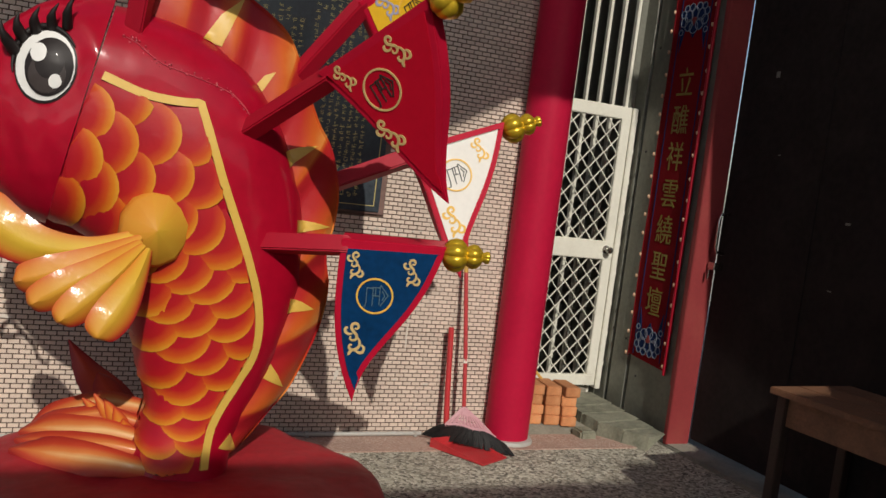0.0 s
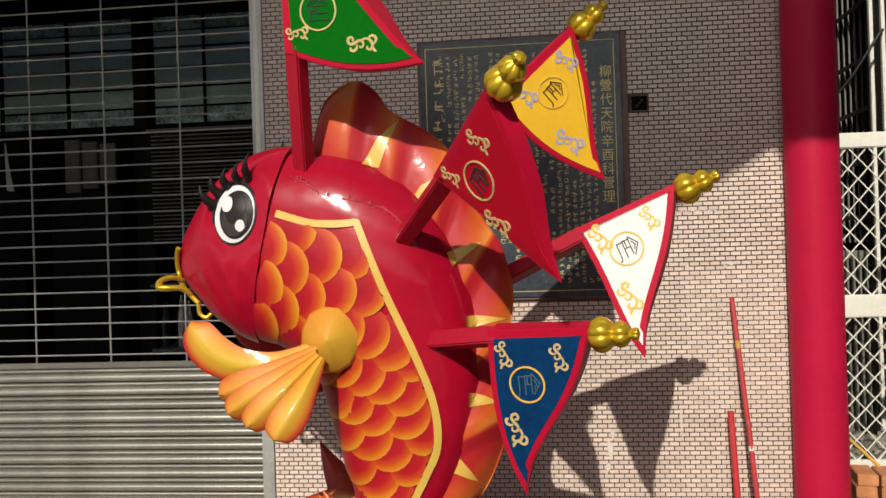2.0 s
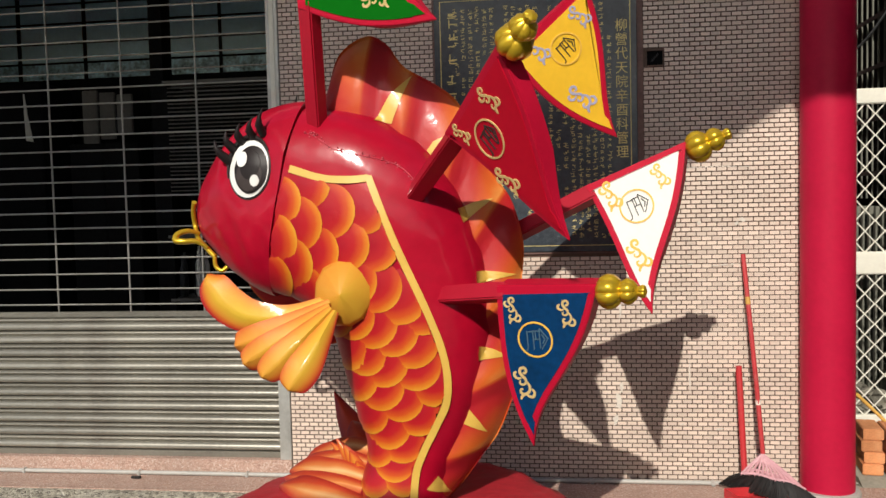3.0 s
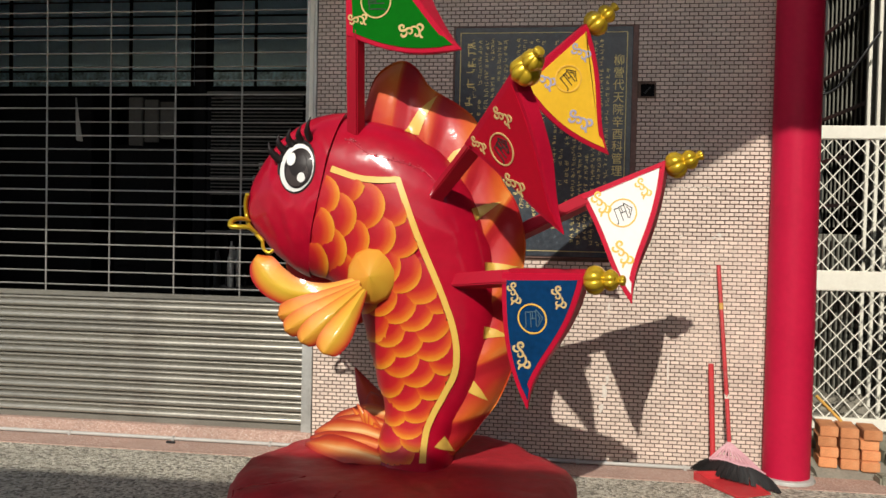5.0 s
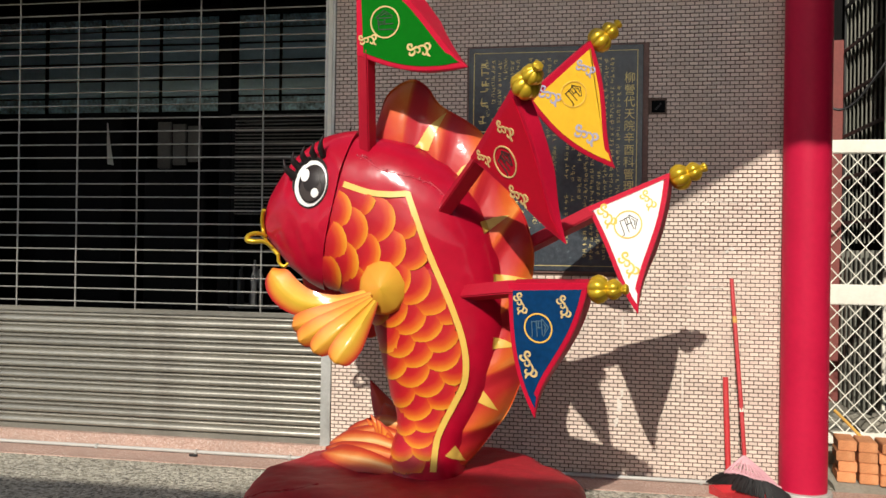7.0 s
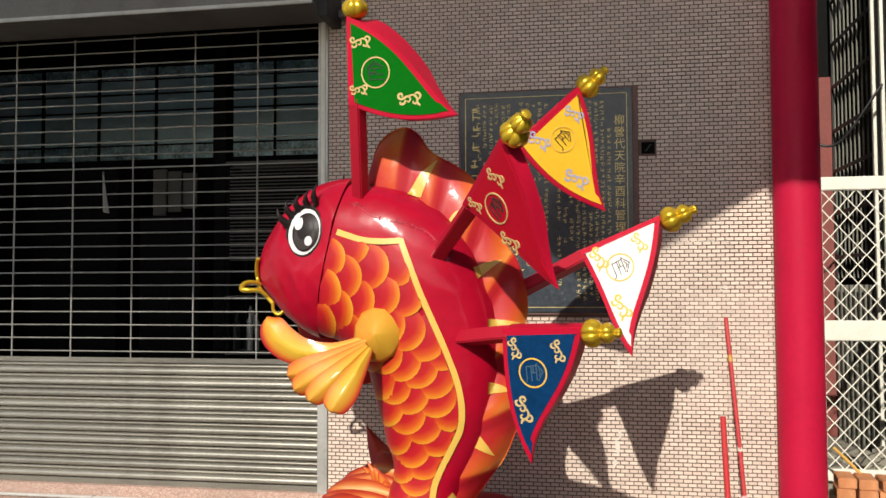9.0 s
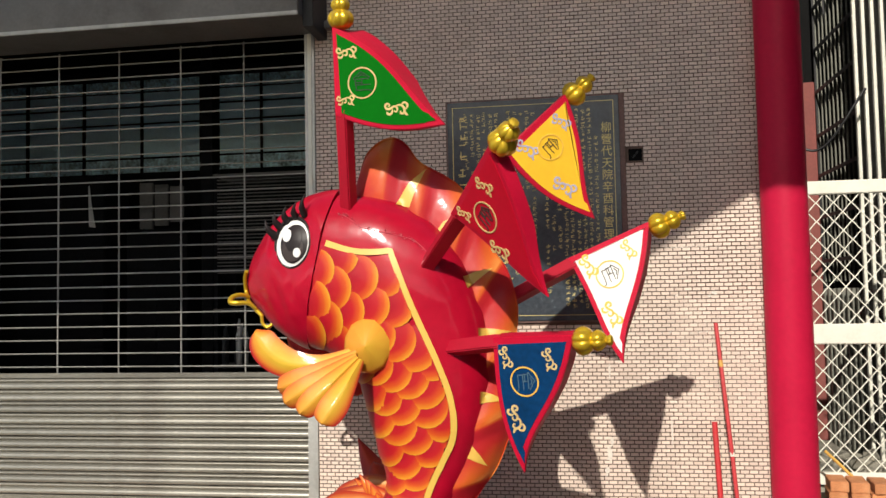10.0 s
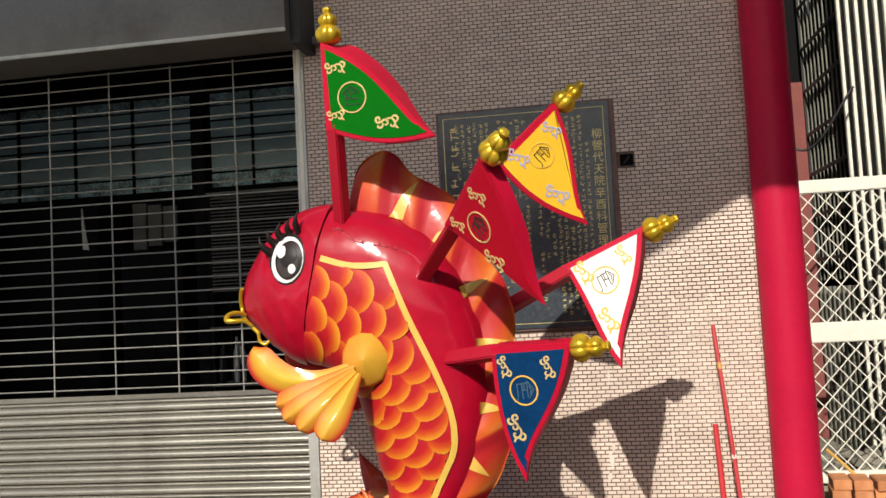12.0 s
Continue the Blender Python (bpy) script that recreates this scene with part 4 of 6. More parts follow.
axis = spline(BODY, 7)
BEAD = [(0.415, 1.905), (0.454, 1.889), (0.537, 1.834), (0.637, 1.809), (0.765, 1.775), (0.836, 1.728), (0.891, 1.651)]
for side in (-1, 1):
    grow = []
    for i in range(len(axis) - 1, -1, -1):
        tx, tz, bx, bz, d = axis[i]
        row = []
        for j in range(13):
            v = j / 12
            p = on(skin_tree, bx + (tx - bx) * v, bz + (tz - bz) * v, 0.0015, side)
            row.append(p)
        grow.append(row)
    s_at, row_no = 1.0, 0
    count = len(axis) - 1
    while s_at > -0.02:
        i = max(0, min(count, s_at * count))
        lo = int(min(i, count - 1))
        f = i - lo
        tx, tz, bx, bz, d = (a + (b - a) * f for a, b in zip(axis[lo], axis[lo + 1]))
        nx, nz = axis[min(lo + 1, count)], axis[max(lo - 1, 0)]
        span = math.hypot(tx - bx, tz - bz)
        rad = 0.062 + 0.044 * min(1, span / 0.75)
        cols = max(3, round(span / (rad * 1.55)))
        for j in range(cols + 1):
            v = (j + (0.5 if row_no % 2 else 0.0)) / cols
            if not 0.02 < v < 0.98:
                continue
            cx, cz = bx + (tx - bx) * v, bz + (tz - bz) * v
            if not inside(cx, cz) or on(skin_tree, cx, cz, 0.0, side) is None:
                continue
            ax0, az0 = nz[2] + (nz[0] - nz[2]) * v, nz[3] + (nz[1] - nz[3]) * v
            ax1, az1 = nx[2] + (nx[0] - nx[2]) * v, nx[3] + (nx[1] - nx[3]) * v
            tail = math.atan2(az1 - az0, ax1 - ax0) + random.uniform(-0.08, 0.08) + 0.25
            rr = rad * random.uniform(0.98, 1.10)
            verts = []
            for q in range(6):
                t = q / 5
                ring = []
                for a in range(22 if q else 1):
                    ang = 2 * math.pi * a / 22
                    r = rr * t
                    x, z = cx + r * math.cos(ang + tail), cz + r * math.sin(ang + tail)
                    guard = 0
                    while q and not inside(x, z) and guard < 14:
                        r *= 0.86
                        x, z = cx + r * math.cos(ang + tail), cz + r * math.sin(ang + tail)
                        guard += 1
                    along = (r / rr) * math.cos(ang)
                    w = on(skin_tree, x, z, 0.005 + 0.006 * along + 0.004 * (1 - (r / rr) ** 2), side)
                    shrink = 0.9
                    while w is None:
                        w = on(skin_tree, cx + (x - cx) * shrink, cz + (z - cz) * shrink, 0.003, side)
                        shrink = max(0.0, shrink - 0.1)
                    ring.append((fish_bm.verts.new(w), (r / rr) * (0.60 + 0.40 * math.cos(ang))))
                verts.append(ring)
            for q, (a, b) in enumerate(zip(verts, verts[1:])):
                for m in range(22):
                    n2 = (m + 1) % 22
                    vs = (a[0], b[m], b[n2]) if q == 0 else (a[m], b[m], b[n2], a[n2])
                    face = fish_bm.faces.new([v[0] for v in (vs if side > 0 else vs[::-1])])
                    face.material_index, face.smooth = I_SCALE, True
                    for lp, v in zip(face.loops, vs if side > 0 else vs[::-1]):
                        lp[UVL].uv = (v[1], 0)
        s_at -= rad * 1.22 / 2.05
        row_no += 1

# weld bead where the back folds over to the flank, flecked with painted glints
for side in (-1, 1):
    bead = [on(skin_tree, x, z, 0.001, side) for x, z in spline(BEAD, 10)]
    bead = [p for p in bead if p is not None]
    tube(fish_bm, [p + Vector((0, side * 0.001, 0.0)) for p in bead], [random.uniform(0.0012, 0.0030) for _ in bead], 6, mi=I_WELD)

    for p in bead[::2]:
        for _ in range(2):
            q = p + Vector((random.uniform(-0.016, 0.016), side * random.uniform(0.0, 0.003), random.uniform(-0.012, 0.012)))
            made = bmesh.ops.create_icosphere(fish_bm, subdivisions=1, radius=random.uniform(0.002, 0.0055), matrix=Matrix.Translation(q))
            for f in {f for v in made["verts"] for f in v.link_faces}:
                f.material_index, f.smooth = I_WELD, True

# back fin: a padded sheet along the ridge, rim waved into lobes
RIDGE = [(0.430, 1.94), (0.56, 1.90), (0.72, 1.83), (0.86, 1.70), (0.97, 1.52), (1.03, 1.34), (1.05, 1.15), (1.045, 0.98), (1.00, 0.80), (0.94, 0.62), (0.87, 0.46), (0.82, 0.33)]
RIM = [(0.462, 2.075), (0.515, 2.240), (0.633, 2.318), (0.722, 2.285), (0.797, 2.185), (0.930, 2.105), (1.025, 2.025), (1.100, 1.870), (1.170, 1.720), (1.240, 1.610), (1.286, 1.440), (1.280, 1.300), (1.262, 1.180), (1.286, 1.050), (1.270, 0.900), (1.225, 0.760), (1.165, 0.620), (1.100, 0.530), (0.993, 0.385), (0.892, 0.290)]
rim, ridge = spline(RIM, 5), spline(RIDGE, 10)
NU, NV = 96, 8


def pick(curve, t):
    i = min(t * (len(curve) - 1), len(curve) - 1.001)
    lo = int(i)
    return tuple(a + (b - a) * (i - lo) for a, b in zip(curve[lo], curve[lo + 1]))


# pale wedges: two points on the back, tip and a point on the bent edge
WEDGES = [((0.681, 1.955), (0.752, 1.940), (0.829, 2.142), (0.743, 2.060)), ((0.897, 1.825), (0.918, 1.797), (0.965, 1.880), (0.925, 1.862)), ((1.023, 1.580), (1.045, 1.522), (1.165, 1.620), (1.085, 1.605)),
          ((1.095, 1.323), (1.097, 1.268), (1.256, 1.302), (1.180, 1.316)), ((1.100, 1.013), (1.095, 0.953), (1.215, 0.965), (1.160, 0.995)), ((1.054, 0.746), (1.027, 0.690), (1.121, 0.643), (1.092, 0.695)), ((0.918, 0.472), (0.874, 0.424), (0.961, 0.378), (0.942, 0.425))]


def nearest(p):
    return min(range(NU + 1), key=lambda u: (pick(ridge, u / NU)[0] - p[0]) ** 2 + (pick(ridge, u / NU)[1] - p[1]) ** 2)


STARTS = [0] + [nearest(((w[0][0] + w[1][0]) / 2, (w[0][1] + w[1][1]) / 2)) for w in WEDGES] + [NU + 1]


def along(u):
    """How far u lies between two wedges, 0 to 1."""
    for a, b in zip(STARTS, STARTS[1:]):
        if a <= u < b:
            return (u - a) / (b - a)
    return 1.0


for side in (-1, 1):
    grid = []
    for u in range(NU + 1):
        a, b = pick(ridge, u / NU), pick(rim, u / NU)
        w = along(u)
        row = []
        for v in range(NV + 1):
            t = v / NV
            half = (0.044 + 0.055 * min(1, max(0, (u / NU - 0.5) / 0.25))) * (1 - t * t) + 0.030 * math.sqrt(max(0.0, 1 - t ** 4)) + 0.026 * (w / 0.7 if w < 0.7 else (1 - w) / 0.3) * math.sin(math.pi * min(1, t * 1.02)) - 0.008
            row.append(fish_bm.verts.new((a[0] + (b[0] - a[0]) * t, MID - 0.02 + side * half, a[1] + (b[1] - a[1]) * t)))
        grid.append(row)
    for u in range(NU):
        w0 = along(u)
        w1 = along(u + 1) if along(u + 1) > w0 else 1.0
        for v in range(NV):
            vs = (grid[u][v], grid[u + 1][v], grid[u + 1][v + 1], grid[u][v + 1])
            f = fish_bm.faces.new(vs if side < 0 else vs[::-1])
            f.material_index, f.smooth = I_FIN, True
            for lp, (du, dv) in zip(f.loops, ((0, 0), (1, 0), (1, 1), (0, 1)) if side < 0 else ((0, 1), (1, 1), (1, 0), (0, 0))):
                w = (w0, w1)[du]
                g = (v + dv) / NV
                tone = min(1, w / 0.72) if w < 0.76 else max(0, 1 - (w - 0.76) / 0.08) * 0.6
                lp[UVL].uv = (0.08 + 0.15 * g + (0.75 if u < 0.45 * NU else 0.84) * tone * (0.40 + 0.60 * g), 0)
fish_bm.normal_update()
fin_tree = BVHTree.FromBMesh(fish_bm)
for side in (-1, 1):
    for a, b, tip, bent in WEDGES:
        rim_pts = []
        for p, q in ((a, b), (b, tip), (tip, bent), (bent, a)):
            rim_pts += [(p[0] + (q[0] - p[0]) * i / 5, p[1] + (q[1] - p[1]) * i / 5) for i in range(5)]
        patch(fin_tree, rim_pts, 0.004, I_TRIM, side=side)


def lobe(spine, widths, normal, puff, mi, flutes=0, u_from=0.0, u_to=1.0, cross=10, edge=1.7, round_part=0.45, under=None, below=0.6, low=1.0):
    """A padded fin ray: spine of 3D points, half widths, bulging along normal; the UV runs from its middle line (0) to its rim (1)."""
    pts = [Vector(p) for p in spline([tuple(p) for p in spine], 6)]
    wid = [w[0] for w in spline([(w,) for w in widths], 6)]
    normal = normal.normalized()
    top, bot = [], []
    for i, p in enumerate(pts):
        d = (pts[min(i + 1, len(pts) - 1)] - pts[max(i - 1, 0)]).normalized()
        s = d.cross(normal).normalized()
        n = s.cross(d).normalized()
        w = max(wid[i], 0.002)
        ra, rb = [], []
        for k in range(cross + 1):
            t = -1 + 2 * k / cross
            h = puff * min(1.0, w / 0.04) * (round_part * math.sqrt(max(0, 1 - t * t)) + (1.2 - round_part) * (1 - abs(t))) + (0.006 * math.cos(t * math.pi * flutes) if flutes else 0)
            ra.append(fish_bm.verts.new(p + s * w * t + n * h))
            rb.append(ra[-1] if k in (0, cross) else fish_bm.verts.new(p + s * w * t - n * h * below))
        top.append(ra)
        bot.append(rb)
    e = len(pts) - 1
    for rows, flip in ((top, False), (bot, True)):
        for i in range(e):
            for k in range(cross):
                vs = [rows[i][k], rows[i + 1][k], rows[i + 1][k + 1], rows[i][k + 1]]
                us = []
                for ii, kk in ((i, k), (i + 1, k), (i + 1, k + 1), (i, k + 1)):
                    t = abs(-1 + 2 * kk / cross)
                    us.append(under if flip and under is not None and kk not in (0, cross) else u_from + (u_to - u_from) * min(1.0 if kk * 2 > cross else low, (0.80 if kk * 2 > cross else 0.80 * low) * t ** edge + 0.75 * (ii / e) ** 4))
                f = fish_bm.faces.new(vs[::-1] if flip else vs)
                f.material_index, f.smooth = mi, True
                for lp, u in zip(f.loops, us[::-1] if flip else us):
                    lp[UVL].uv = (u, 0)


# side fins: a domed boss and five rays
for side in (-1, 1):
    def far(p):
        return (p[0], p[1] if side < 0 else 2 * MID - p[1], p[2])
    nrm = Vector((0.05, side * 1.0, -0.1))
    for tint, (spine, widths) in zip((0.0, 0.26, 0.22, 0.16, 0.08), (
            (((0.52, 3.34, 1.235), (0.36, 3.31, 1.170), (0.21, 3.30, 1.165), (0.09, 3.32, 1.215), (0.02, 3.34, 1.290), (-0.005, 3.36, 1.335)), (0.018, 0.044, 0.070, 0.084, 0.070, 0.008)),
            (((0.52, 3.32, 1.220), (0.38, 3.28, 1.145), (0.24, 3.26, 1.085), (0.16, 3.265, 1.062), (0.135, 3.27, 1.058)), (0.016, 0.044, 0.062, 0.048, 0.006)),
            (((0.52, 3.31, 1.205), (0.40, 3.25, 1.120), (0.28, 3.22, 1.045), (0.205, 3.22, 1.000), (0.185, 3.22, 0.988)), (0.016, 0.044, 0.060, 0.045, 0.006)),
            (((0.53, 3.30, 1.195), (0.44, 3.23, 1.100), (0.35, 3.19, 1.010), (0.292, 3.18, 0.958), (0.275, 3.18, 0.940)), (0.016, 0.046, 0.062, 0.046, 0.006)),
            (((0.545, 3.30, 1.185), (0.50, 3.22, 1.080), (0.45, 3.17, 0.985), (0.405, 3.15, 0.920), (0.392, 3.15, 0.898)), (0.016, 0.046, 0.068, 0.056, 0.006)))):
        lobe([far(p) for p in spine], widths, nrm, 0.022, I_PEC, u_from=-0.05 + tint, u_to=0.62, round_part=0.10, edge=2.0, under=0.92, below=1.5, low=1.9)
    m = Matrix.Translation(far((0.563, 3.385, 1.250))) @ look((0, 0, 0), (-0.05, -side, -0.02)).to_3x3().to_4x4()
    prof = [(0.001, 0.092), (0.112, 0.046), (0.126, 0.022), (0.128, 0.002), (0.095, -0.03)]
    rings = []
    for r, z in prof:
        rings.append([fish_bm.verts.new(m @ Vector((r * math.cos(2 * math.pi * k / 12 + 0.2) * 0.96, r * math.sin(2 * math.pi * k / 12 + 0.2) * 1.10, z - 0.010 * (k % 2) * (r > 0.01)))) for k in range(12)])
    for i, (a, b) in enumerate(zip(rings, rings[1:])):
        for k in range(12):
            f = fish_bm.faces.new((a[k], b[k], b[(k + 1) % 12], a[(k + 1) % 12]))
            f.material_index = I_PEC
            for lp, q in zip(f.loops, (i, i + 1, i + 1, i)):
                lp[UVL].uv = (0.06 + 0.07 * q + 0.20 * (0.5 + 0.5 * math.cos(2 * math.pi * k / 12 - 2.2)), 0)

# tail: fan spread to the front and a fin standing up behind
LOW = [(0.62, 3.44, 0.34), (0.49, 3.47, 0.355), (0.37, 3.53, 0.352), (0.25, 3.63, 0.342), (0.145, 3.73, 0.328)]
HIGH = [(0.60, 3.74, 0.50), (0.47, 3.79, 0.505), (0.36, 3.83, 0.455), (0.27, 3.87, 0.405), (0.20, 3.90, 0.345)]
for k, (t, wide) in enumerate(((0.0, 1.25), (0.24, 0.95), (0.46, 1.15), (0.70, 0.85), (0.94, 1.2))):
    pts = [Vector(a).lerp(Vector(b), t) + Vector((0, 0, 0.040 * math.sin(math.pi * t) * (i / 4) * (1 - 0.35 * i / 4) + 0.006 * math.sin(2.1 * k + i))) for i, (a, b) in enumerate(zip(LOW, HIGH))]
    lobe(pts, tuple(w * wide for w in (0.030, 0.044, 0.058, 0.056, 0.012)), Vector((-0.25, -0.75, 0.65)), 0.017, I_TAIL, u_from=0.92 - 0.16 * (k % 2), u_to=-0.05 + 0.10 * (k % 3), edge=1.1, round_part=0.30)
for tip in ((0.385, 3.76, 0.520), (0.425, 3.70, 0.555), (0.462, 3.67, 0.545), (0.500, 3.64, 0.520), (0.535, 3.62, 0.480)):
    lobe([(0.56, 3.66, 0.38), Vector((0.56, 3.66, 0.38)).lerp(Vector(tip), 0.55), tip], (0.026, 0.030, 0.004), Vector((-0.1, -1, 0.3)), 0.014, I_PEC, u_from=0.30, u_to=0.85)
# standing fin: shade behind the body put into its darker paint
for p, w in ((((0.60, 3.78, 0.36), (0.50, 3.90, 0.47), (0.40, 4.02, 0.56), (0.318, 4.08, 0.680)), (0.07, 0.085, 0.055, 0.003)),
             (((0.60, 3.74, 0.36), (0.53, 3.82, 0.45), (0.47, 3.90, 0.53), (0.44, 3.94, 0.575)), (0.05, 0.06, 0.05, 0.006))):
    lobe(p, w, Vector((0.2, -1, 0.3)), 0.02, I_TAIL, u_from=0.45, u_to=0.0)

# eyes, lashes, mouth, barbels
for side in (-1, 1):
    patch(full_tree, oval(0.174, 1.764, 0.096, 0.127, -8), 0.004, I_EYEB, side=side)
    patch(full_tree, oval(0.174, 1.764, 0.089, 0.118, -8), 0.008, I_EYEW, side=side)
    patch(full_tree, oval(0.186, 1.760, 0.071, 0.096, -8), 0.012, I_EYEB, side=side)
    patch(full_tree, oval(0.181, 1.738, 0.054, 0.064, -8), 0.0145, I_IRIS, side=side)
    patch(full_tree, oval(0.186, 1.778, 0.042, 0.056, -8), 0.0160, I_EYEB, side=side)
    patch(full_tree, oval(0.154, 1.800, 0.022, 0.030, -8), 0.019, I_EYEW, side=side, rings=2)
    patch(full_tree, oval(0.206, 1.716, 0.018, 0.023, -8), 0.019, I_EYEW, side=side, rings=2)
    tall = 0.0 if side < 0 else 0.085
    for bx, bz, tx, tz, r in ((0.076, 1.800, 0.030, 1.888, 0.022), (0.096, 1.846, 0.080, 1.925, 0.021), (0.134, 1.875, 0.140, 1.955 + tall, 0.020), (0.182, 1.895, 0.196, 1.975 + tall, 0.019), (0.228, 1.908, 0.246, 2.010 + 1.3 * tall, 0.019)):
        p = on(full_tree, bx, bz, 0.0, side)
        if p is None:
            continue
        tip = Vector((tx, p.y + side * 0.050, tz))
        tube(fish_bm, [p, p.lerp(tip, 0.35) + Vector((-0.010, side * 0.022, 0.0)), p.lerp(tip, 0.7) + Vector((-0.010, side * 0.015, -0.004)), tip], [r, r * 0.85, r * 0.45, 0.002], 8, mi=I_EYEB)
    lid = [on(full_tree, 0.174 + 0.102 * math.cos(radians(q)), 1.764 + 0.134 * math.sin(radians(q)), 0.006, side) for q in range(35, 196, 10)]
    lid = [p for p in lid if p is not None]
    tube(fish_bm, lid, [0.003 + 0.009 * math.sin(math.pi * i / (len(lid) - 1)) for i in range(len(lid))], 8, mi=I_EYEB)
lip = spline([(-0.118, 3.51, 1.635), (-0.138, 3.54, 1.590), (-0.140, 3.56, 1.530), (-0.112, 3.52, 1.480), (-0.062, 3.485, 1.440), (-0.015, 3.465, 1.400)], 6)
tube(fish_bm, lip, 0.011, 8, mi=I_GOLD)
tube(fish_bm, [(p[0], 2 * MID - p[1], p[2]) for p in lip], 0.011, 8, mi=I_GOLD)
for side in (-1, 1):
    cur = spline([(-0.105, 0.10, 1.500), (-0.140, 0.14, 1.512), (-0.172, 0.17, 1.500), (-0.172, 0.19, 1.475), (-0.135, 0.19, 1.470), (-0.090, 0.17, 1.468), (-0.050, 0.15, 1.440)], 5)
    tube(fish_bm, [(p[0], MID + side * p[1], p[2]) for p in cur], [0.008 + 0.006 * math.sin(math.pi * i / (len(cur) - 1)) for i in range(len(cur))], 8, mi=I_GOLD)
    cur = spline([(-0.02, 0.15, 1.40), (0.0, 0.19, 1.365), (0.03, 0.20, 1.345), (0.05, 0.19, 1.36)], 5)
    tube(fish_bm, [(p[0], MID + side * p[1], p[2]) for p in cur], 0.009, 8, mi=I_GOLD)

fish_me = mesh_of("fish_statue", fish_bm, MATS)
fish_me.set_sharp_from_angle(angle=radians(50))
tagged(new("fish_statue", fish_me), "glossy red and orange carp statue rearing on its tail, yellow trim", "statue")


# ---- flags ----
def scroll(bm, size, o, e1, e2, n, h):
    """A cloud scroll: one winding stem with curled ends and two side curls."""
    for line in (((-0.08, 0.80), (-0.22, 0.72), (-0.36, 0.88), (-0.24, 1.12), (0.04, 1.10), (0.16, 0.84), (0.02, 0.52), (-0.16, 0.26), (-0.10, -0.04), (0.16, -0.12), (0.34, 0.04), (0.24, 0.20)),
                 ((0.40, 0.86), (0.58, 0.84), (0.62, 0.58), (0.40, 0.38), (0.14, 0.40)),
                 ((-0.14, 0.16), (-0.34, -0.20), (-0.30, -0.56), (-0.06, -0.80), (0.24, -0.84), (0.44, -0.66), (0.36, -0.44), (0.20, -0.48)),
                 ((-0.46, -0.50), (-0.62, -0.78), (-0.46, -1.08), (-0.18, -1.06), (0.02, -0.86)),
                 ((0.20, -0.86), (0.42, -1.00), (0.54, -1.22))):
        pts = spline(line, 4)
        m = len(pts) - 1
        ribbon(bm, [(x * size, y * size) for x, y in pts], 0.01, o, e1, e2, n, h, h + 0.003, [size * (0.09 + 0.12 * math.sin(math.pi * min(1, (i / m) * 0.9 + 0.08))) for i in range(m + 1)])
    return bm


def emblem(bm, size, o, e1, e2, n, h):
    """The order sign in the ring: a hook, a barred box and a double chevron, side by side along e1."""
    strokes = (((-0.86, -0.86), (-0.64, -0.78), (-0.58, -0.52), (-0.58, 0.56), (-0.14, 0.56), (-0.14, -0.68)), ((-0.14, 0.62), (0.34, 0.62)), ((-0.14, 0.02), (0.34, 0.02)), ((0.34, 0.72), (0.34, -0.58)), ((0.04, 0.58), (0.04, 0.06)),
               ((0.40, 0.78), (0.94, 0.10), (0.46, -0.66)), ((0.52, 0.36), (0.70, 0.06), (0.56, -0.24)))
    for s in strokes:
        for a, b in zip(s, s[1:]):
            d = Vector((b[0] - a[0], b[1] - a[1])).normalized() * 0.045
            ribbon(bm, [((a[0] - d.x) * size, (a[1] - d.y) * size), ((b[0] + d.x) * size, (b[1] + d.y) * size)], 0.070 * size, o, e1, e2, n, h, h + 0.003)
    return bm


FINIAL = [(0.020, -0.004), (0.040, 0.004), (0.058, 0.020), (0.066, 0.044), (0.061, 0.066), (0.046, 0.082), (0.036, 0.088), (0.042, 0.096), (0.048, 0.110), (0.045, 0.126), (0.032, 0.140), (0.018, 0.148), (0.020, 0.154), (0.024, 0.162), (0.022, 0.172), (0.008, 0.178)]


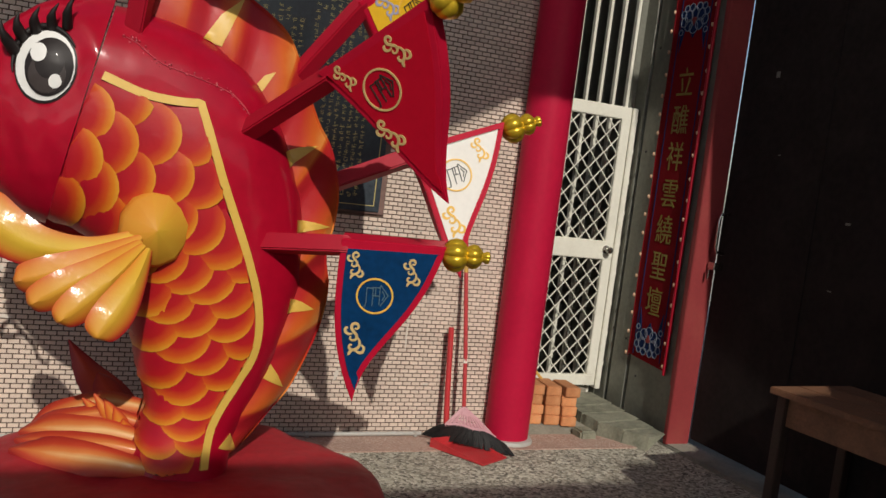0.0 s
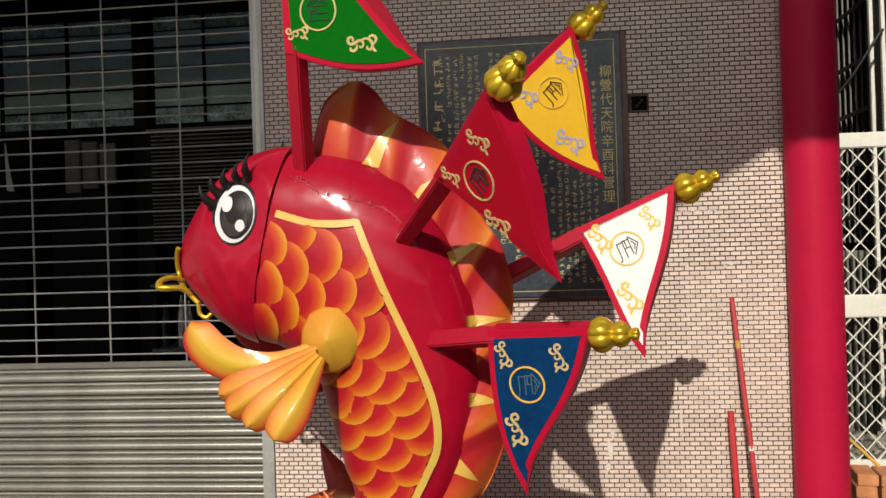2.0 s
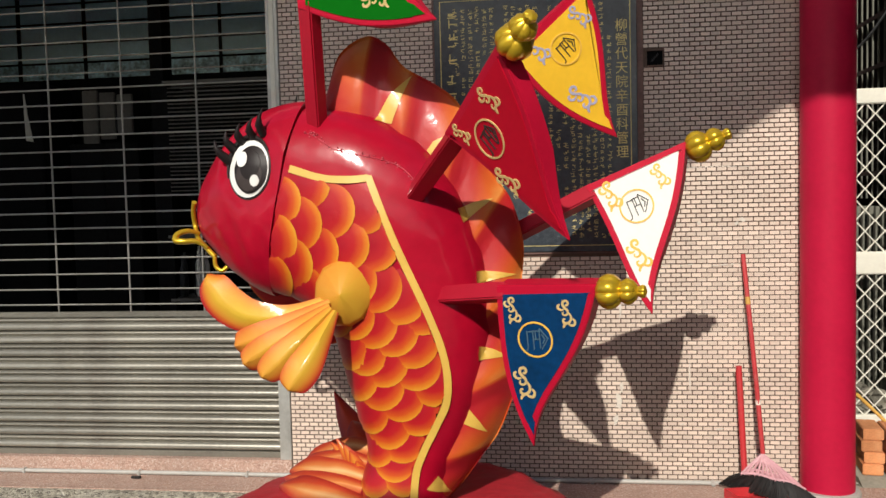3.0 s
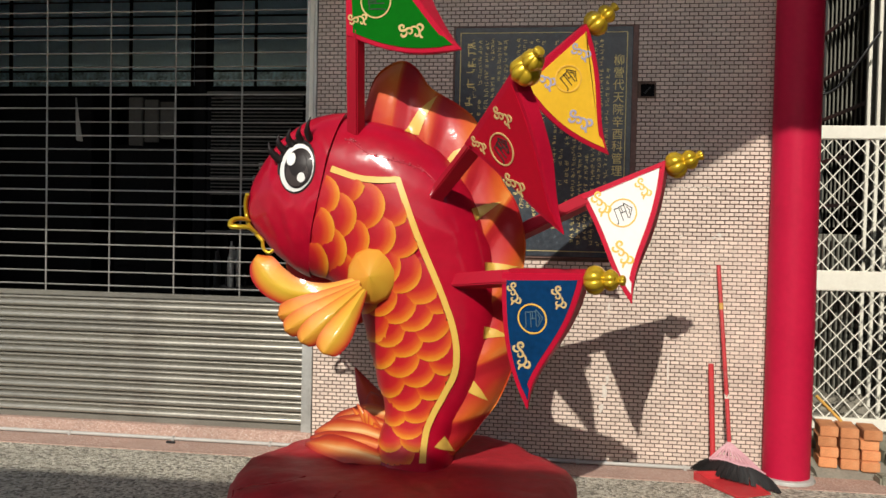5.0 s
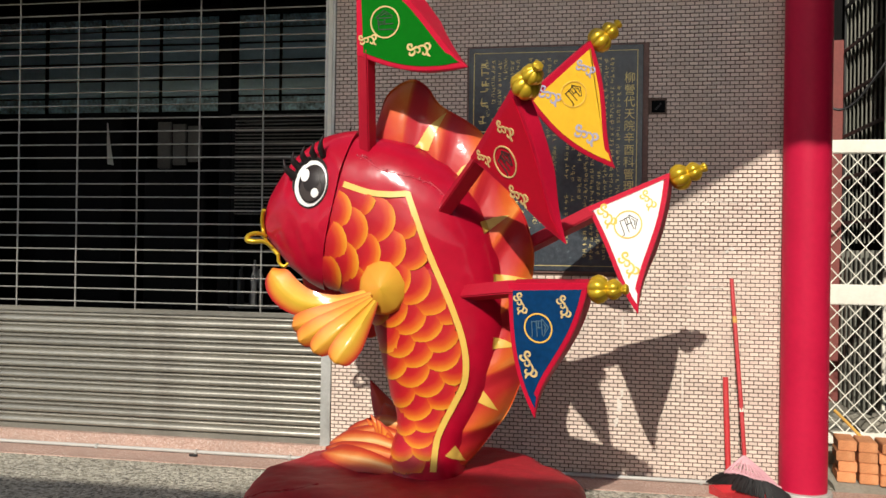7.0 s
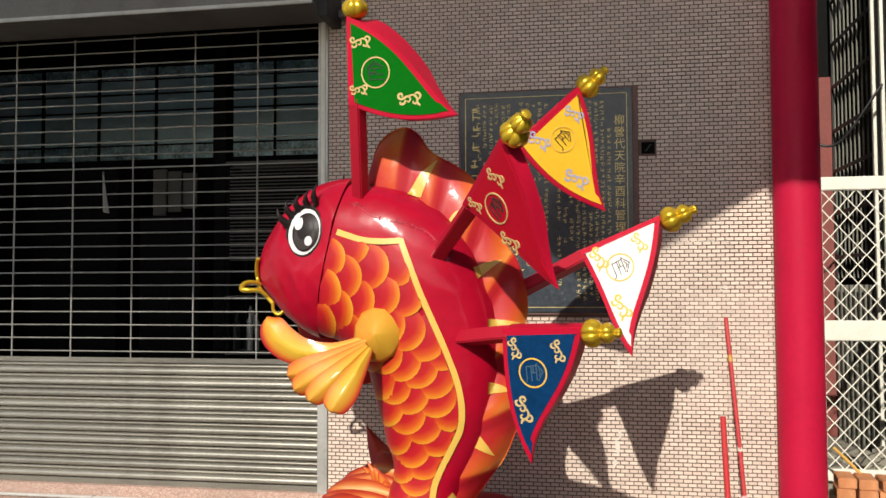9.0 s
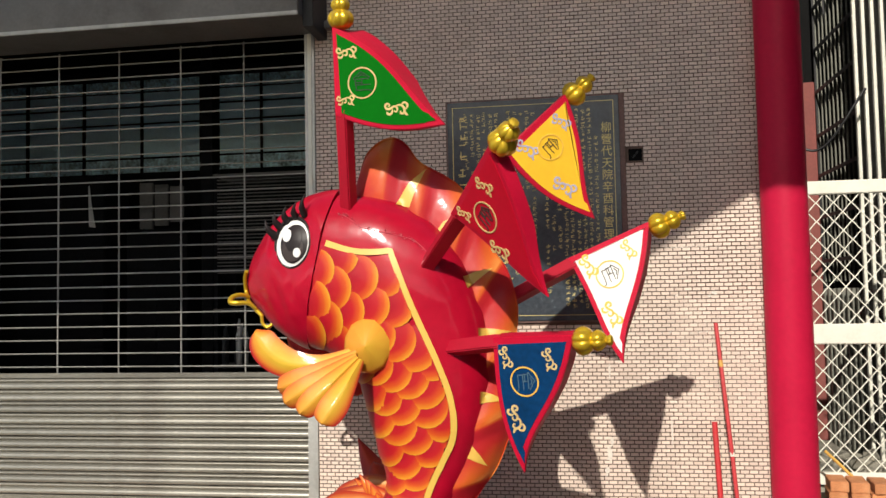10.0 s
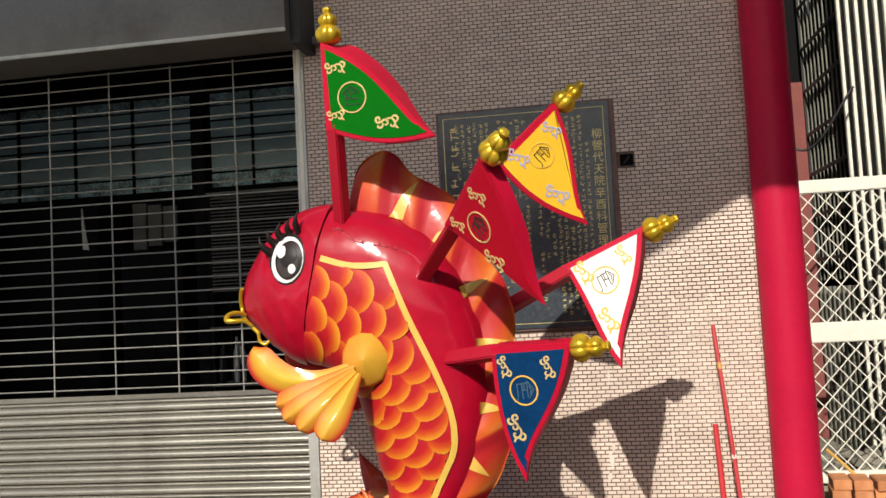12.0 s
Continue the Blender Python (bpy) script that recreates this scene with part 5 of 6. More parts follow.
def flag(colour, base, p0, p1, p2, depth, ornament, ring_mat, label, bend=0.05, sag=0.05, spots=None, emb=(0.45, 0.36), emb_r=0.062, pole=0.034, thin_low=0.0, thin_high=0.02, flare=0.0):
    """A stiff pennant: pole from base through p0 to p1 with a gourd finial, boxed cloth with corners p0, p1 and tip p2."""
    base, p0, p1, p2 = (Vector(p) for p in (base, p0, p1, p2))
    f = thing("flag", label, "flag", base, group="flags on the fish")
    e1 = (p1 - p0).normalized()
    e2 = (p2 - p0 - e1 * (p2 - p0).dot(e1)).normalized()
    n = e1.cross(e2)
    if n.y > 0:
        n = -n
    L1 = (p1 - p0).length
    t2 = Vector(((p2 - p0).dot(e1), (p2 - p0).dot(e2)))
    a, b = Vector((0, -pole)), Vector((L1, -pole))

    def edge(s, e, out, thin):
        """From s to e: bows outwards by out and thins by some amount towards the tip, whichever end that is."""
        d = e - s
        q = Vector((d.y, -d.x)).normalized()
        if q.dot(s + d / 2 - Vector((L1 / 2, t2.y * 0.33))) < 0:
            q = -q
        pts = []
        for i in range(19):
            t = i / 18
            u = t if e == t2 else 1 - t
            pts.append(s + d * t + q * (out * math.sin(math.pi * u) - thin * math.sin(math.pi * u) * u ** 2 * 2))
        return pts
    low = edge(a, t2, sag, thin_low)
    high = edge(t2, b, bend, thin_high)
    outline = [tuple(p) for p in low[:-1]] + [tuple(p) for p in high]
    bm = bmesh.new()
    front = [bm.verts.new(p0 - base + e1 * p[0] + e2 * p[1]) for p in outline]
    out = Vector((t2.y - b.y, b.x - t2.x)).normalized()
    rear = []
    for i, p in enumerate(outline):
        u = (i - 18) / 18
        p = Vector(p) + out * flare * (min(1.0, 8 * (1 - u)) * u if u > 0 else 0.0)
        rear.append(bm.verts.new(p0 - base + e1 * p.x + e2 * p.y - n * depth * (0.12 + 0.88 * min(1.0, (p - t2).length / 0.30))))
    bm.faces.new(front)
    bm.faces.new(rear[::-1])
    for i in range(len(outline)):
        j = (i + 1) % len(outline)
        bm.faces.new((front[i], rear[i], rear[j], front[j]))
    bmesh.ops.recalc_face_normals(bm, faces=bm.faces[:])
    bmesh.ops.bevel(bm, geom=[e for e in bm.edges if len(e.link_faces) == 2 and e.calc_face_angle(0) > 0.8], offset=0.004, segments=2, affect="EDGES")
    part("border", bm, M_BORDER, f, angle=30)
    ctr = Vector((sum(p[0] for p in outline) / len(outline), sum(p[1] for p in outline) / len(outline)))
    inner = []
    k = len(outline)
    for i in range(k):
        p = Vector(outline[i])
        d = (Vector(outline[(i + 1) % k]) - Vector(outline[i - 1])).normalized()
        q = Vector((-d.y, d.x))
        if q.dot(ctr - p) < 0:
            q = -q
        w = 0.024
        r = p + q * w
        if (p - t2).length < 0.09:
            r = t2 + (ctr - t2) * 0.16 + (p - t2) * 0.62
        if (p - a).length < 0.005 or (p - b).length < 0.005:
            r = p + (ctr - p).normalized() * w * 1.6
        inner.append(tuple(r))
    panel = part("panel", prism(bmesh.new(), inner, p0 - base, e1, e2, n, -0.01, 0.0035), M_FLAG[colour], f, colour + " field of the flag")
    A, B = p1 - p0, p2 - p0
    down = (B - n * B.dot(n)).normalized()
    across = down.cross(n)
    o = p0 - base + A * emb[0] + B * emb[1]
    bm = bmesh.new()
    ribbon(bm, [(emb_r * math.cos(t), emb_r * math.sin(t)) for t in (2 * math.pi * i / 40 for i in range(40))], 0.0065, o, e1, e2, n, 0.003, 0.007, closed=True)
    part("ring", bm, ring_mat, panel, "thin painted ring")
    tagged(part("emblem", emblem(bmesh.new(), emb_r * 0.80, o, e1, -e2, n, 0.0035), M_SLATE if colour == "blue" else M_INK, panel, "dark order sign"), kind="stuff")
    for (u, v, s) in spots:
        tagged(part("cloud_scroll", scroll(bmesh.new(), s, p0 - base + A * u + B * v, across, -down, n, 0.0032), ornament, panel, "painted cloud scroll"), kind="stuff")
    bm = bmesh.new()
    tube(bm, [(p0 - base) * -0.10 - n * pole, p0 - base - n * pole, p0 - base - n * pole + e1 * 0.03], pole * 1.38, 4, square=math.pi / 4)
    bmesh.ops.bevel(bm, geom=bm.edges[:], offset=0.006, segments=2, affect="EDGES")
    part("pole", bm, M_POLE, f)
    z = e1.to_track_quat("Z", "Y").to_matrix().to_4x4()
    bm = lathe(bmesh.new(), FINIAL, 64, m=Matrix.Translation(p1 - base - e1 * 0.012 - n * pole) @ z, rib=0.15, ribs=7)
    part("finial", bm, M_GOLD, f, "gilded gourd finial", 50)
    return f


flag("green", (0.440, 3.45, 1.93), (0.477, 3.254, 2.372), (0.482, 3.197, 2.799), (0.999, 3.180, 2.286), 0.150, M_CREAM, M_CREAM, "upright green pennant with red border on a red pole", bend=0.058, sag=0.045, thin_high=0.040, flare=0.058, spots=((0.706, 0.075, 0.045), (0.173, 0.05, 0.039), (0.13, 0.545, 0.050)), emb=(0.38, 0.222), emb_r=0.072)
flag("red", (0.820, 3.42, 1.611), (1.042, 3.11, 1.831), (1.267, 2.72, 2.076), (1.469, 2.877, 1.467), 0.07, M_CREAM, M_CREAM, "red pennant with cream scrolls leaning out from the flank", bend=0.030, sag=-0.012, thin_high=0.038, thin_low=-0.018, spots=((0.60, 0.08, 0.045), (0.16, 0.05, 0.039), (0.084, 0.47, 0.050)), emb=(0.303, 0.225), emb_r=0.070)
flag("blue", (0.944, 3.40, 1.224), (1.200, 3.19, 1.260), (1.566, 3.06, 1.272), (1.325, 3.235, 0.665), 0.11, M_CREAM, M_AMBER, "dark blue pennant with cream scrolls hanging from a level pole", bend=0.034, sag=0.040, thin_high=0.058, thin_low=-0.012, spots=((0.125, 0.10, 0.041), (0.66, 0.12, 0.042), (0.07, 0.57, 0.052)), emb=(0.29, 0.286), emb_r=0.066)
white_flag = flag("white", (1.180, 3.66, 1.440), (1.555, 3.535, 1.630), (1.946, 3.46, 1.795), (1.792, 3.40, 1.150), 0.10, M_AMBER, M_AMBER, "white pennant with amber scrolls behind the back fin", bend=0.024, sag=-0.006, thin_high=0.040, thin_low=-0.022, spots=((0.176, 0.085, 0.050), (0.66, 0.095, 0.041), (0.15, 0.565, 0.052)), emb=(0.342, 0.233), emb_r=0.066)
part("clip", local(white_flag, boxes((1.957, 1.985, 3.545, 3.575, 1.790, 1.826, 0.004))), M_BLACK, white_flag, "small black fixing behind the pole end")
flag("yellow", (0.960, 3.66, 1.700), (1.264, 3.47, 2.163), (1.578, 3.47, 2.440), (1.686, 3.645, 1.858), 0.06, M_LILAC, M_AMBER, "yellow pennant with lilac scrolls behind the back fin", bend=0.026, sag=0.048, thin_high=0.036, spots=((0.22, 0.06, 0.050), (0.72, 0.09, 0.042), (0.11, 0.56, 0.053)), emb=(0.40, 0.20), emb_r=0.062)

# ---- plaque and wall details ----
plaque = thing("plaque", "black polished granite plaque with gilt inscription, worn edging", "plaque", (1.32, 4.81, 2.03))
PX0, PX1, PZ0, PZ1 = 0.763, 1.876, 1.315, 2.760
part("slab", local(plaque, boxes((PX0, PX1, 4.800, 4.83, PZ0, PZ1, 0.004))), M_GRANITE, plaque)
bm = boxes((PX0 - 0.012, PX0 - 0.002, 4.812, 4.83, PZ0 - 0.012, PZ1 + 0.012, 0.002), (PX1 + 0.002, PX1 + 0.034, 4.814, 4.83, PZ0 - 0.012, PZ1 + 0.012, 0.002), (PX0, PX1, 4.809, 4.83, PZ1 + 0.002, PZ1 + 0.012, 0.002), (PX0, PX1, 4.809, 4.83, PZ0 - 0.012, PZ0 - 0.002, 0.002))
part("edging", local(plaque, bm), M_ROSE, plaque, "rosy mortar edging")
bm = bmesh.new()
ribbon(bm, [(PX0 + 0.035, PZ0 + 0.035), (PX1 - 0.035, PZ0 + 0.035), (PX1 - 0.035, PZ1 - 0.035), (PX0 + 0.035, PZ1 - 0.035)], 0.006, Vector((0, 4.80, 0)), X, Z, -Y, 0.0, 0.001, closed=True)
part("border_line", local(plaque, bm), M_GILT, plaque, "thin gilt border line")


def text_mesh(s, size, m, name):
    """A word in the built-in font, as a mesh, laid into m."""
    cu = bpy.data.curves.new(name, "FONT")
    cu.body, cu.size, cu.align_x, cu.align_y = s, size, "CENTER", "CENTER"
    cu.extrude = 0.0008
    tmp = new(name, cu)
    me = bpy.data.meshes.new_from_object(tmp.evaluated_get(bpy.context.evaluated_depsgraph_get()))
    bpy.data.objects.remove(tmp)
    me.transform(m)
    return me


def text_part(s, size, x, y, z, material, parent, turn=0.0, stretch=1.0, label=""):
    m = pose(x, y, z, 90, 0, turn) @ Matrix.Diagonal((1, stretch, 1, 1))
    me = text_mesh(s, size, Matrix.Translation(-parent.location) @ m, "character")
    me.materials.clear()
    me.materials.append(material)
    ob = new("character", me)
    ob.parent = parent
    return tagged(ob, label)


for i, ch in enumerate("柳營代天院辛酉科管理"):
    text_part(ch, 0.070, PX1 - 0.082, 4.7985, PZ1 - 0.215 - i * 0.0765, M_GILT, plaque, 0, 1.05)


def dashes(bm, x, z, w, h):
    """A small sign that cannot be read: a few crossing bars."""
    for k in range(random.choice((3, 4, 4))):
        zz = z - h * random.uniform(0.05, 0.95)
        c = x + w * random.uniform(-0.2, 0.2)
        box(bm, c - w * random.uniform(0.15, 0.4), c + w * random.uniform(0.15, 0.4), 4.7988 + 0.0001 * k, 4.8, zz - h * 0.040, zz + h * 0.040)
    for k in range(random.choice((1, 2, 2))):
        xx, z0 = x + random.uniform(-0.38, 0.38) * w, z - h * random.uniform(0.0, 0.5)
        box(bm, xx - w * 0.05, xx + w * 0.05, 4.7985 + 0.0001 * k, 4.7999, z0 - h * random.uniform(0.25, 0.5), z0)


bm = bmesh.new()
for i in range(12):
    dashes(bm, PX0 + 0.10, PZ1 - 0.10 - i * 0.108, 0.06, 0.085)
tagged(part("sign_column", local(plaque, bm), M_GILT, plaque, "tall gilt signs"), kind="stuff")
for c in range(22):
    x = PX1 - 0.150 - c * 0.0400
    if c in (9,):
        continue
    bm = bmesh.new()
    z = PZ1 - 0.07 - (0.10 if c == 0 else 0.0) - 0.02 * random.random()
    end = PZ0 + (0.10 if c < 6 else 0.15 + 0.35 * random.random())
    while z > end:
        if random.random() < (0.985 if c < 7 else 0.90):
            dashes(bm, x, z, 0.030, 0.031)
        else:
            z -= 0.05
        z -= 0.037
    tagged(part("sign_column", local(plaque, bm), M_GILT, plaque), kind="stuff")

hole = thing("vent_hole", "small square dark hole in the tiled wall", "vent", (1.972, 4.82, 2.365))
# shallow black plate: the shade inside the hole is put into its colour
part("recess", local(hole, boxes((1.927, 2.018, 4.817, 4.83, 2.322, 2.408))), M_PITCH, hole)
part("rim", local(hole, boxes((1.922, 1.930, 4.805, 4.83, 2.318, 2.412), (2.015, 2.023, 4.805, 4.83, 2.318, 2.412), (1.93, 2.015, 4.805, 4.83, 2.404, 2.412), (1.93, 2.015, 4.805, 4.83, 2.318, 2.326))), M_GROUT, hole)
part("stub", local(hole, tube(bmesh.new(), [(1.955, 4.812, 2.345), (1.99, 4.80, 2.385)], 0.005, 8)), M_BLACK, hole, "bent wire stub")

# cement smears and a patched groove on the tiles
random.seed(5)
smears = [(2.43, 1.475, 0.022, 0.014), (2.40, 1.455, 0.016, 0.01), (2.62, 1.52, 0.008, 0.005), (2.20, 1.46, 0.014, 0.009), (0.02, 0.62, 0.05, 0.012), (-0.02, 0.86, 0.02, 0.03), (1.755, 0.47, 0.020, 0.075), (1.772, 0.545, 0.012, 0.05), (1.738, 0.36, 0.018, 0.04), (1.77, 0.985, 0.008, 0.075), (2.145, 0.62, 0.006, 0.10), (2.302, 0.315, 0.03, 0.006), (2.43, 0.60, 0.02, 0.008), (2.10, 0.34, 0.02, 0.006), (1.22, 0.24, 0.03, 0.008), (2.05, 1.30, 0.012, 0.008)]
for x in np.arange(1.25, 2.42, 0.045):
    if random.random() < 0.75:
        smears.append((x, 1.226 + random.uniform(-0.006, 0.006), random.uniform(0.014, 0.030), random.uniform(0.003, 0.007)))
for x in np.arange(2.15, 2.45, 0.03):
    smears.append((x, 1.762 + 0.004 * math.sin(9 * x), 0.018, 0.003))
bm = bmesh.new()
for x, z, a, b in smears:
    k = 11
    ph = random.random() * 6
    rim_pts = [(x + a * (0.75 + 0.3 * math.sin(3 * t + ph) + 0.15 * math.sin(5 * t)) * math.cos(t), z + b * (0.8 + 0.3 * math.sin(2 * t + ph)) * math.sin(t)) for t in (2 * math.pi * i / k for i in range(k))]
    prism(bm, rim_pts, Vector((0, 4.818, 0)), X, Z, -Y, 0.0, 0.0016)
tagged(solid("cement_smear", bm, M_SMEAR, "dried pale cement smears and patched groove on the tiles", "stain"), kind="stuff")

# ---- banner on the side wall ----
before = set(bpy.data.objects)
banner = thing("banner", "long red embroidered banner with gold characters and blue ends", "banner", (RX - 0.012, 4.54, 1.7))
bm = bmesh.new()
BY0, BY1, BZ0, BZ1 = 4.345, 4.745, 0.515, 3.10
prism(bm, [(BY1, BZ0 + 0.02), (BY1, BZ1), (BY0, BZ1), (BY0, BZ0 - 0.01)], Vector((RX - 0.012, 0, 0)), Y, Z, -X, -0.006, 0.002)
part("cloth", local(banner, bm), M_BANNER, banner)
bm = boxes((RX - 0.0165, RX - 0.013, BY0 + 0.052, BY0 + 0.060, BZ0 + 0.03, BZ1), (RX - 0.0165, RX - 0.013, BY1 - 0.062, BY1 - 0.054, BZ0 + 0.03, BZ1))
part("border_line", local(banner, bm), M_BANBLUE, banner, "dark blue border lines")
part("edge_roll", local(banner, tube(bmesh.new(), [(RX - 0.022, BY0 - 0.012, BZ0 - 0.03), (RX - 0.022, BY0 - 0.010, 1.8), (RX - 0.022, BY0 - 0.014, BZ1 + 0.02)], 0.012, 10)), M_POLE, banner, "bright red rod along the banner's side")
for i, ch in enumerate("立醮祥雲繞聖壇"):
    text_part(ch, 0.168, RX - 0.0165, 4.545, 2.335 - i * 0.238, M_BANGOLD, banner, -90, 1.2, "gold embroidered character")
random.seed(11)
for z0, up in ((0.56, 1), (2.55, -1)):
    def put(z):
        return z0 + (z if up > 0 else 0.30 - z)
    bm = bmesh.new()
    for a, b, c in (((4.675, 0.12), (4.610, 0.10), (4.665, 0.305)), ((4.415, 0.12), (4.480, 0.10), (4.425, 0.305)), ((4.640, 0.08), (4.450, 0.08), (4.545, 0.22))):
        tri = [(a[0], put(a[1])), (b[0], put(b[1])), (c[0], put(c[1]))]
        prism(bm, tri, Vector((RX - 0.014, 0, 0)), Y, Z, -X, 0.0, 0.0024)
    CLOUDS = [(0.0, 0.150, 0.040), (0.052, 0.135, 0.036), (-0.052, 0.135, 0.036), (0.098, 0.110, 0.032), (-0.098, 0.110, 0.032), (0.060, 0.075, 0.038), (-0.060, 0.075, 0.038), (0.0, 0.060, 0.034), (0.112, 0.060, 0.024), (-0.112, 0.060, 0.024), (0.034, 0.024, 0.026), (-0.034, 0.024, 0.026), (0.086, 0.026, 0.022), (-0.086, 0.026, 0.022), (0.118, 0.175, 0.018), (-0.118, 0.175, 0.018)]
    rims = bmesh.new()
    for k, (dy, dz, r) in enumerate(CLOUDS):
        ring = [(4.545 + dy + r * math.cos(2 * math.pi * q / 12), put(dz) + r * math.sin(2 * math.pi * q / 12)) for q in range(12)]
        prism(bm, ring, Vector((RX - 0.014 - 0.0003 * (k % 3), 0, 0)), Y, Z, -X, 0.0, 0.0028)
        ribbon(rims, ring, 0.0055, Vector((RX - 0.0160 - 0.0003 * (k % 3), 0, 0)), Y, Z, -X, 0.0, 0.0028, closed=True)
    part("blue_field", local(banner, bm), M_BANBLUE, banner, "blue embroidered cloud field")
    tagged(part("cloud_line", local(banner, rims), M_BANPALE, banner, "pale embroidered cloud lines"), kind="stuff")
    bm = bmesh.new()
    cz = put(0.105)
    prism(bm, [(4.567, cz - 0.012 * up), (4.545, cz + 0.036 * up), (4.523, cz - 0.012 * up), (4.545, cz - 0.020 * up)], Vector((RX - 0.0172, 0, 0)), Y, Z, -X, 0.0, 0.0035)
    part("petal", local(banner, bm), M_JAMB, banner, "red embroidered flame")
lights_bm = bmesh.new()
for y in (BY0 + 0.012, BY1 - 0.008):
    tube(lights_bm, [(RX - 0.02, y + 0.004 * math.sin(7 * z), z) for z in np.arange(0.52, 3.05, 0.06)], 0.003, 5)
string_lights = solid("string_light", lights_bm, M_BANNER, "string of tiny bulbs pinned along both banner edges", "string light")
bulb_me = smooth(mesh_of("bulb", lathe(bmesh.new(), [(0.003, -0.014), (0.007, -0.009), (0.009, 0.0), (0.007, 0.008), (0.002, 0.012)], 8), mat("frosted_bulb", (0.60, 0.38, 0.24), 0.35, vary=0.1, bump=0.0)))
for i in range(19):
    for y in (BY0 + 0.004, BY1 + 0.004):
        b = new("bulb", bulb_me)
        b.parent = string_lights
        b.location = (RX - 0.028, y + 0.006 * math.sin(i * 2.1), 0.54 + i * 0.134 + 0.012 * math.sin(i * 1.3))

# ---- table by the steel door ----
table = thing("table", "worn brown wooden table with dark legs, beside the door", "table", (3.57, 2.58, 0.0))
table.rotation_euler = (0, 0, radians(4))
for i in range(3):
    part("top_plank", boxes((-0.285 + i * 0.191, -0.285 + i * 0.191 + 0.188, -0.45, 0.45, 0.738, 0.770, 0.004)), M_WOOD, table)
for x0, x1, y0, y1 in ((-0.24, 0.24, 0.375, 0.395), (-0.24, 0.24, -0.405, -0.385), (-0.245, -0.225, -0.39, 0.38), (0.225, 0.245, -0.39, 0.38)):
    part("apron", boxes((x0, x1, y0, y1, 0.60, 0.737, 0.003)), M_WOOD, table)
for x in (-0.24, 0.24):
    for y in (-0.40, 0.39):
        part("leg", boxes((x - 0.026, x + 0.026, y - 0.026, y + 0.026, 0.065, 0.737, 0.004)), M_DARKWOOD, table)

bpy.context.view_layer.update()
deeper(SIDE, *made_since(before))
shifted(0.138, 0.13, *[ob for ob in made_since(before) if ob != table])
shifted(0.180, 0.16, table)

# ---- bricks by the gate ----
before = set(bpy.data.objects)
bm = boxes((-0.0515, 0.0515, -0.11, 0.11, 0.0, 0.0615, 0.005))
brick_me = mesh_of("brick", bm, M_BRICK)
random.seed(3)
for c in range(3):
    for r in range(4):
        b = tagged(new("brick", brick_me), "new orange clay brick in a small stack by the gate", "brick", "brick stack")
        b.matrix_world = pose(3.152 + c * 0.111 + random.uniform(-0.006, 0.006) + 0.006 * (r % 2), 4.88 + random.uniform(-0.016, 0.016) - 0.02 * c, 0.0735 + r * 0.0625, 0, 0, -7 + random.uniform(-2.6, 2.6))

bpy.context.view_layer.update()
deeper(PILE, *made_since(before))
shifted(-0.030, 0.0, *made_since(before))

# ---- broom and dustpan ----
broom = thing("broom", "black-bristled push broom with red handle leaning on the wall", "broom", (2.46, 4.62, 0.0))
bm = tube(bmesh.new(), [(2.470, 4.640, 0.235), (2.45, 4.67, 0.55), (2.402, 4.775, 1.288)], 0.0125, 12)
part("handle", local(broom, bm), M_BROOMRED, broom)
part("band", local(broom, tube(bmesh.new(), [(2.4195, 4.737, 1.02), (2.417, 4.742, 1.06)], 0.0135, 12)), M_BAMBOO, broom, "yellow tape")
part("collar", local(broom, tube(bmesh.new(), [(2.454, 4.666, 0.49), (2.4525, 4.669, 0.515)], 0.0145, 12)), M_WHITE, broom, "white collar")
hub = Vector((2.468, 4.636, 0.230))
EL, ER, EM = Vector((2.355, 4.625, 0.128)), Vector((2.665, 4.565, 0.066)), Vector((2.515, 4.585, 0.112))
SL, SR = Vector((2.262, 4.735, 0.030)), Vector((2.715, 4.410, 0.006))
arc = [Vector(p) for p in spline([tuple(EL), tuple(EL.lerp(EM, 0.5) + Vector((0, -0.004, 0.012))), tuple(EM), tuple(EM.lerp(ER, 0.5) + Vector((0, -0.004, 0.014))), tuple(ER)], 6)]
bm = bmesh.new()
tube(bm, arc, 0.011, 8)
tube(bm, [p.lerp(hub, 0.22) for p in arc], 0.006, 8)
cap = part("cap", local(broom, bm), M_PINKCAP, broom, "faded pink plastic head")
bm = bmesh.new()
for i in range(0, len(arc), 2):
    tube(bm, [hub, hub.lerp(arc[i], 0.5) + Vector((0, -0.008, 0.008)), arc[i]], [0.010, 0.007, 0.006], 6)
for i in range(len(arc) - 1):
    tube(bm, [arc[i].lerp(hub, 0.22), arc[i].lerp(arc[i + 1], 0.5)], 0.004, 5)
part("rib", local(broom, bm), M_PINKCAP, cap, "pink plastic ribs")
bm = bmesh.new()
random.seed(8)
for i in range(520):
    t = random.random()
    k = t * (len(arc) - 1)
    lo = min(int(k), len(arc) - 2)
    p = arc[lo].lerp(arc[lo + 1], k - lo) + Vector((0, random.uniform(-0.012, 0.012), 0))
    q = SL.lerp(SR, min(1, max(0, t + random.uniform(-0.03, 0.03)))) + Vector((random.uniform(-0.008, 0.008), random.uniform(-0.015, 0.012), 0.008 * random.random()))
    mid = p.lerp(q, 0.5) + Vector((0, -0.006, 0.012))
    tube(bm, [p, mid, q], [0.0040, 0.0042, 0.002], 4, cap=False)
part("bristles", local(broom, bm), M_BRISTLE, cap, "dense black bristles")

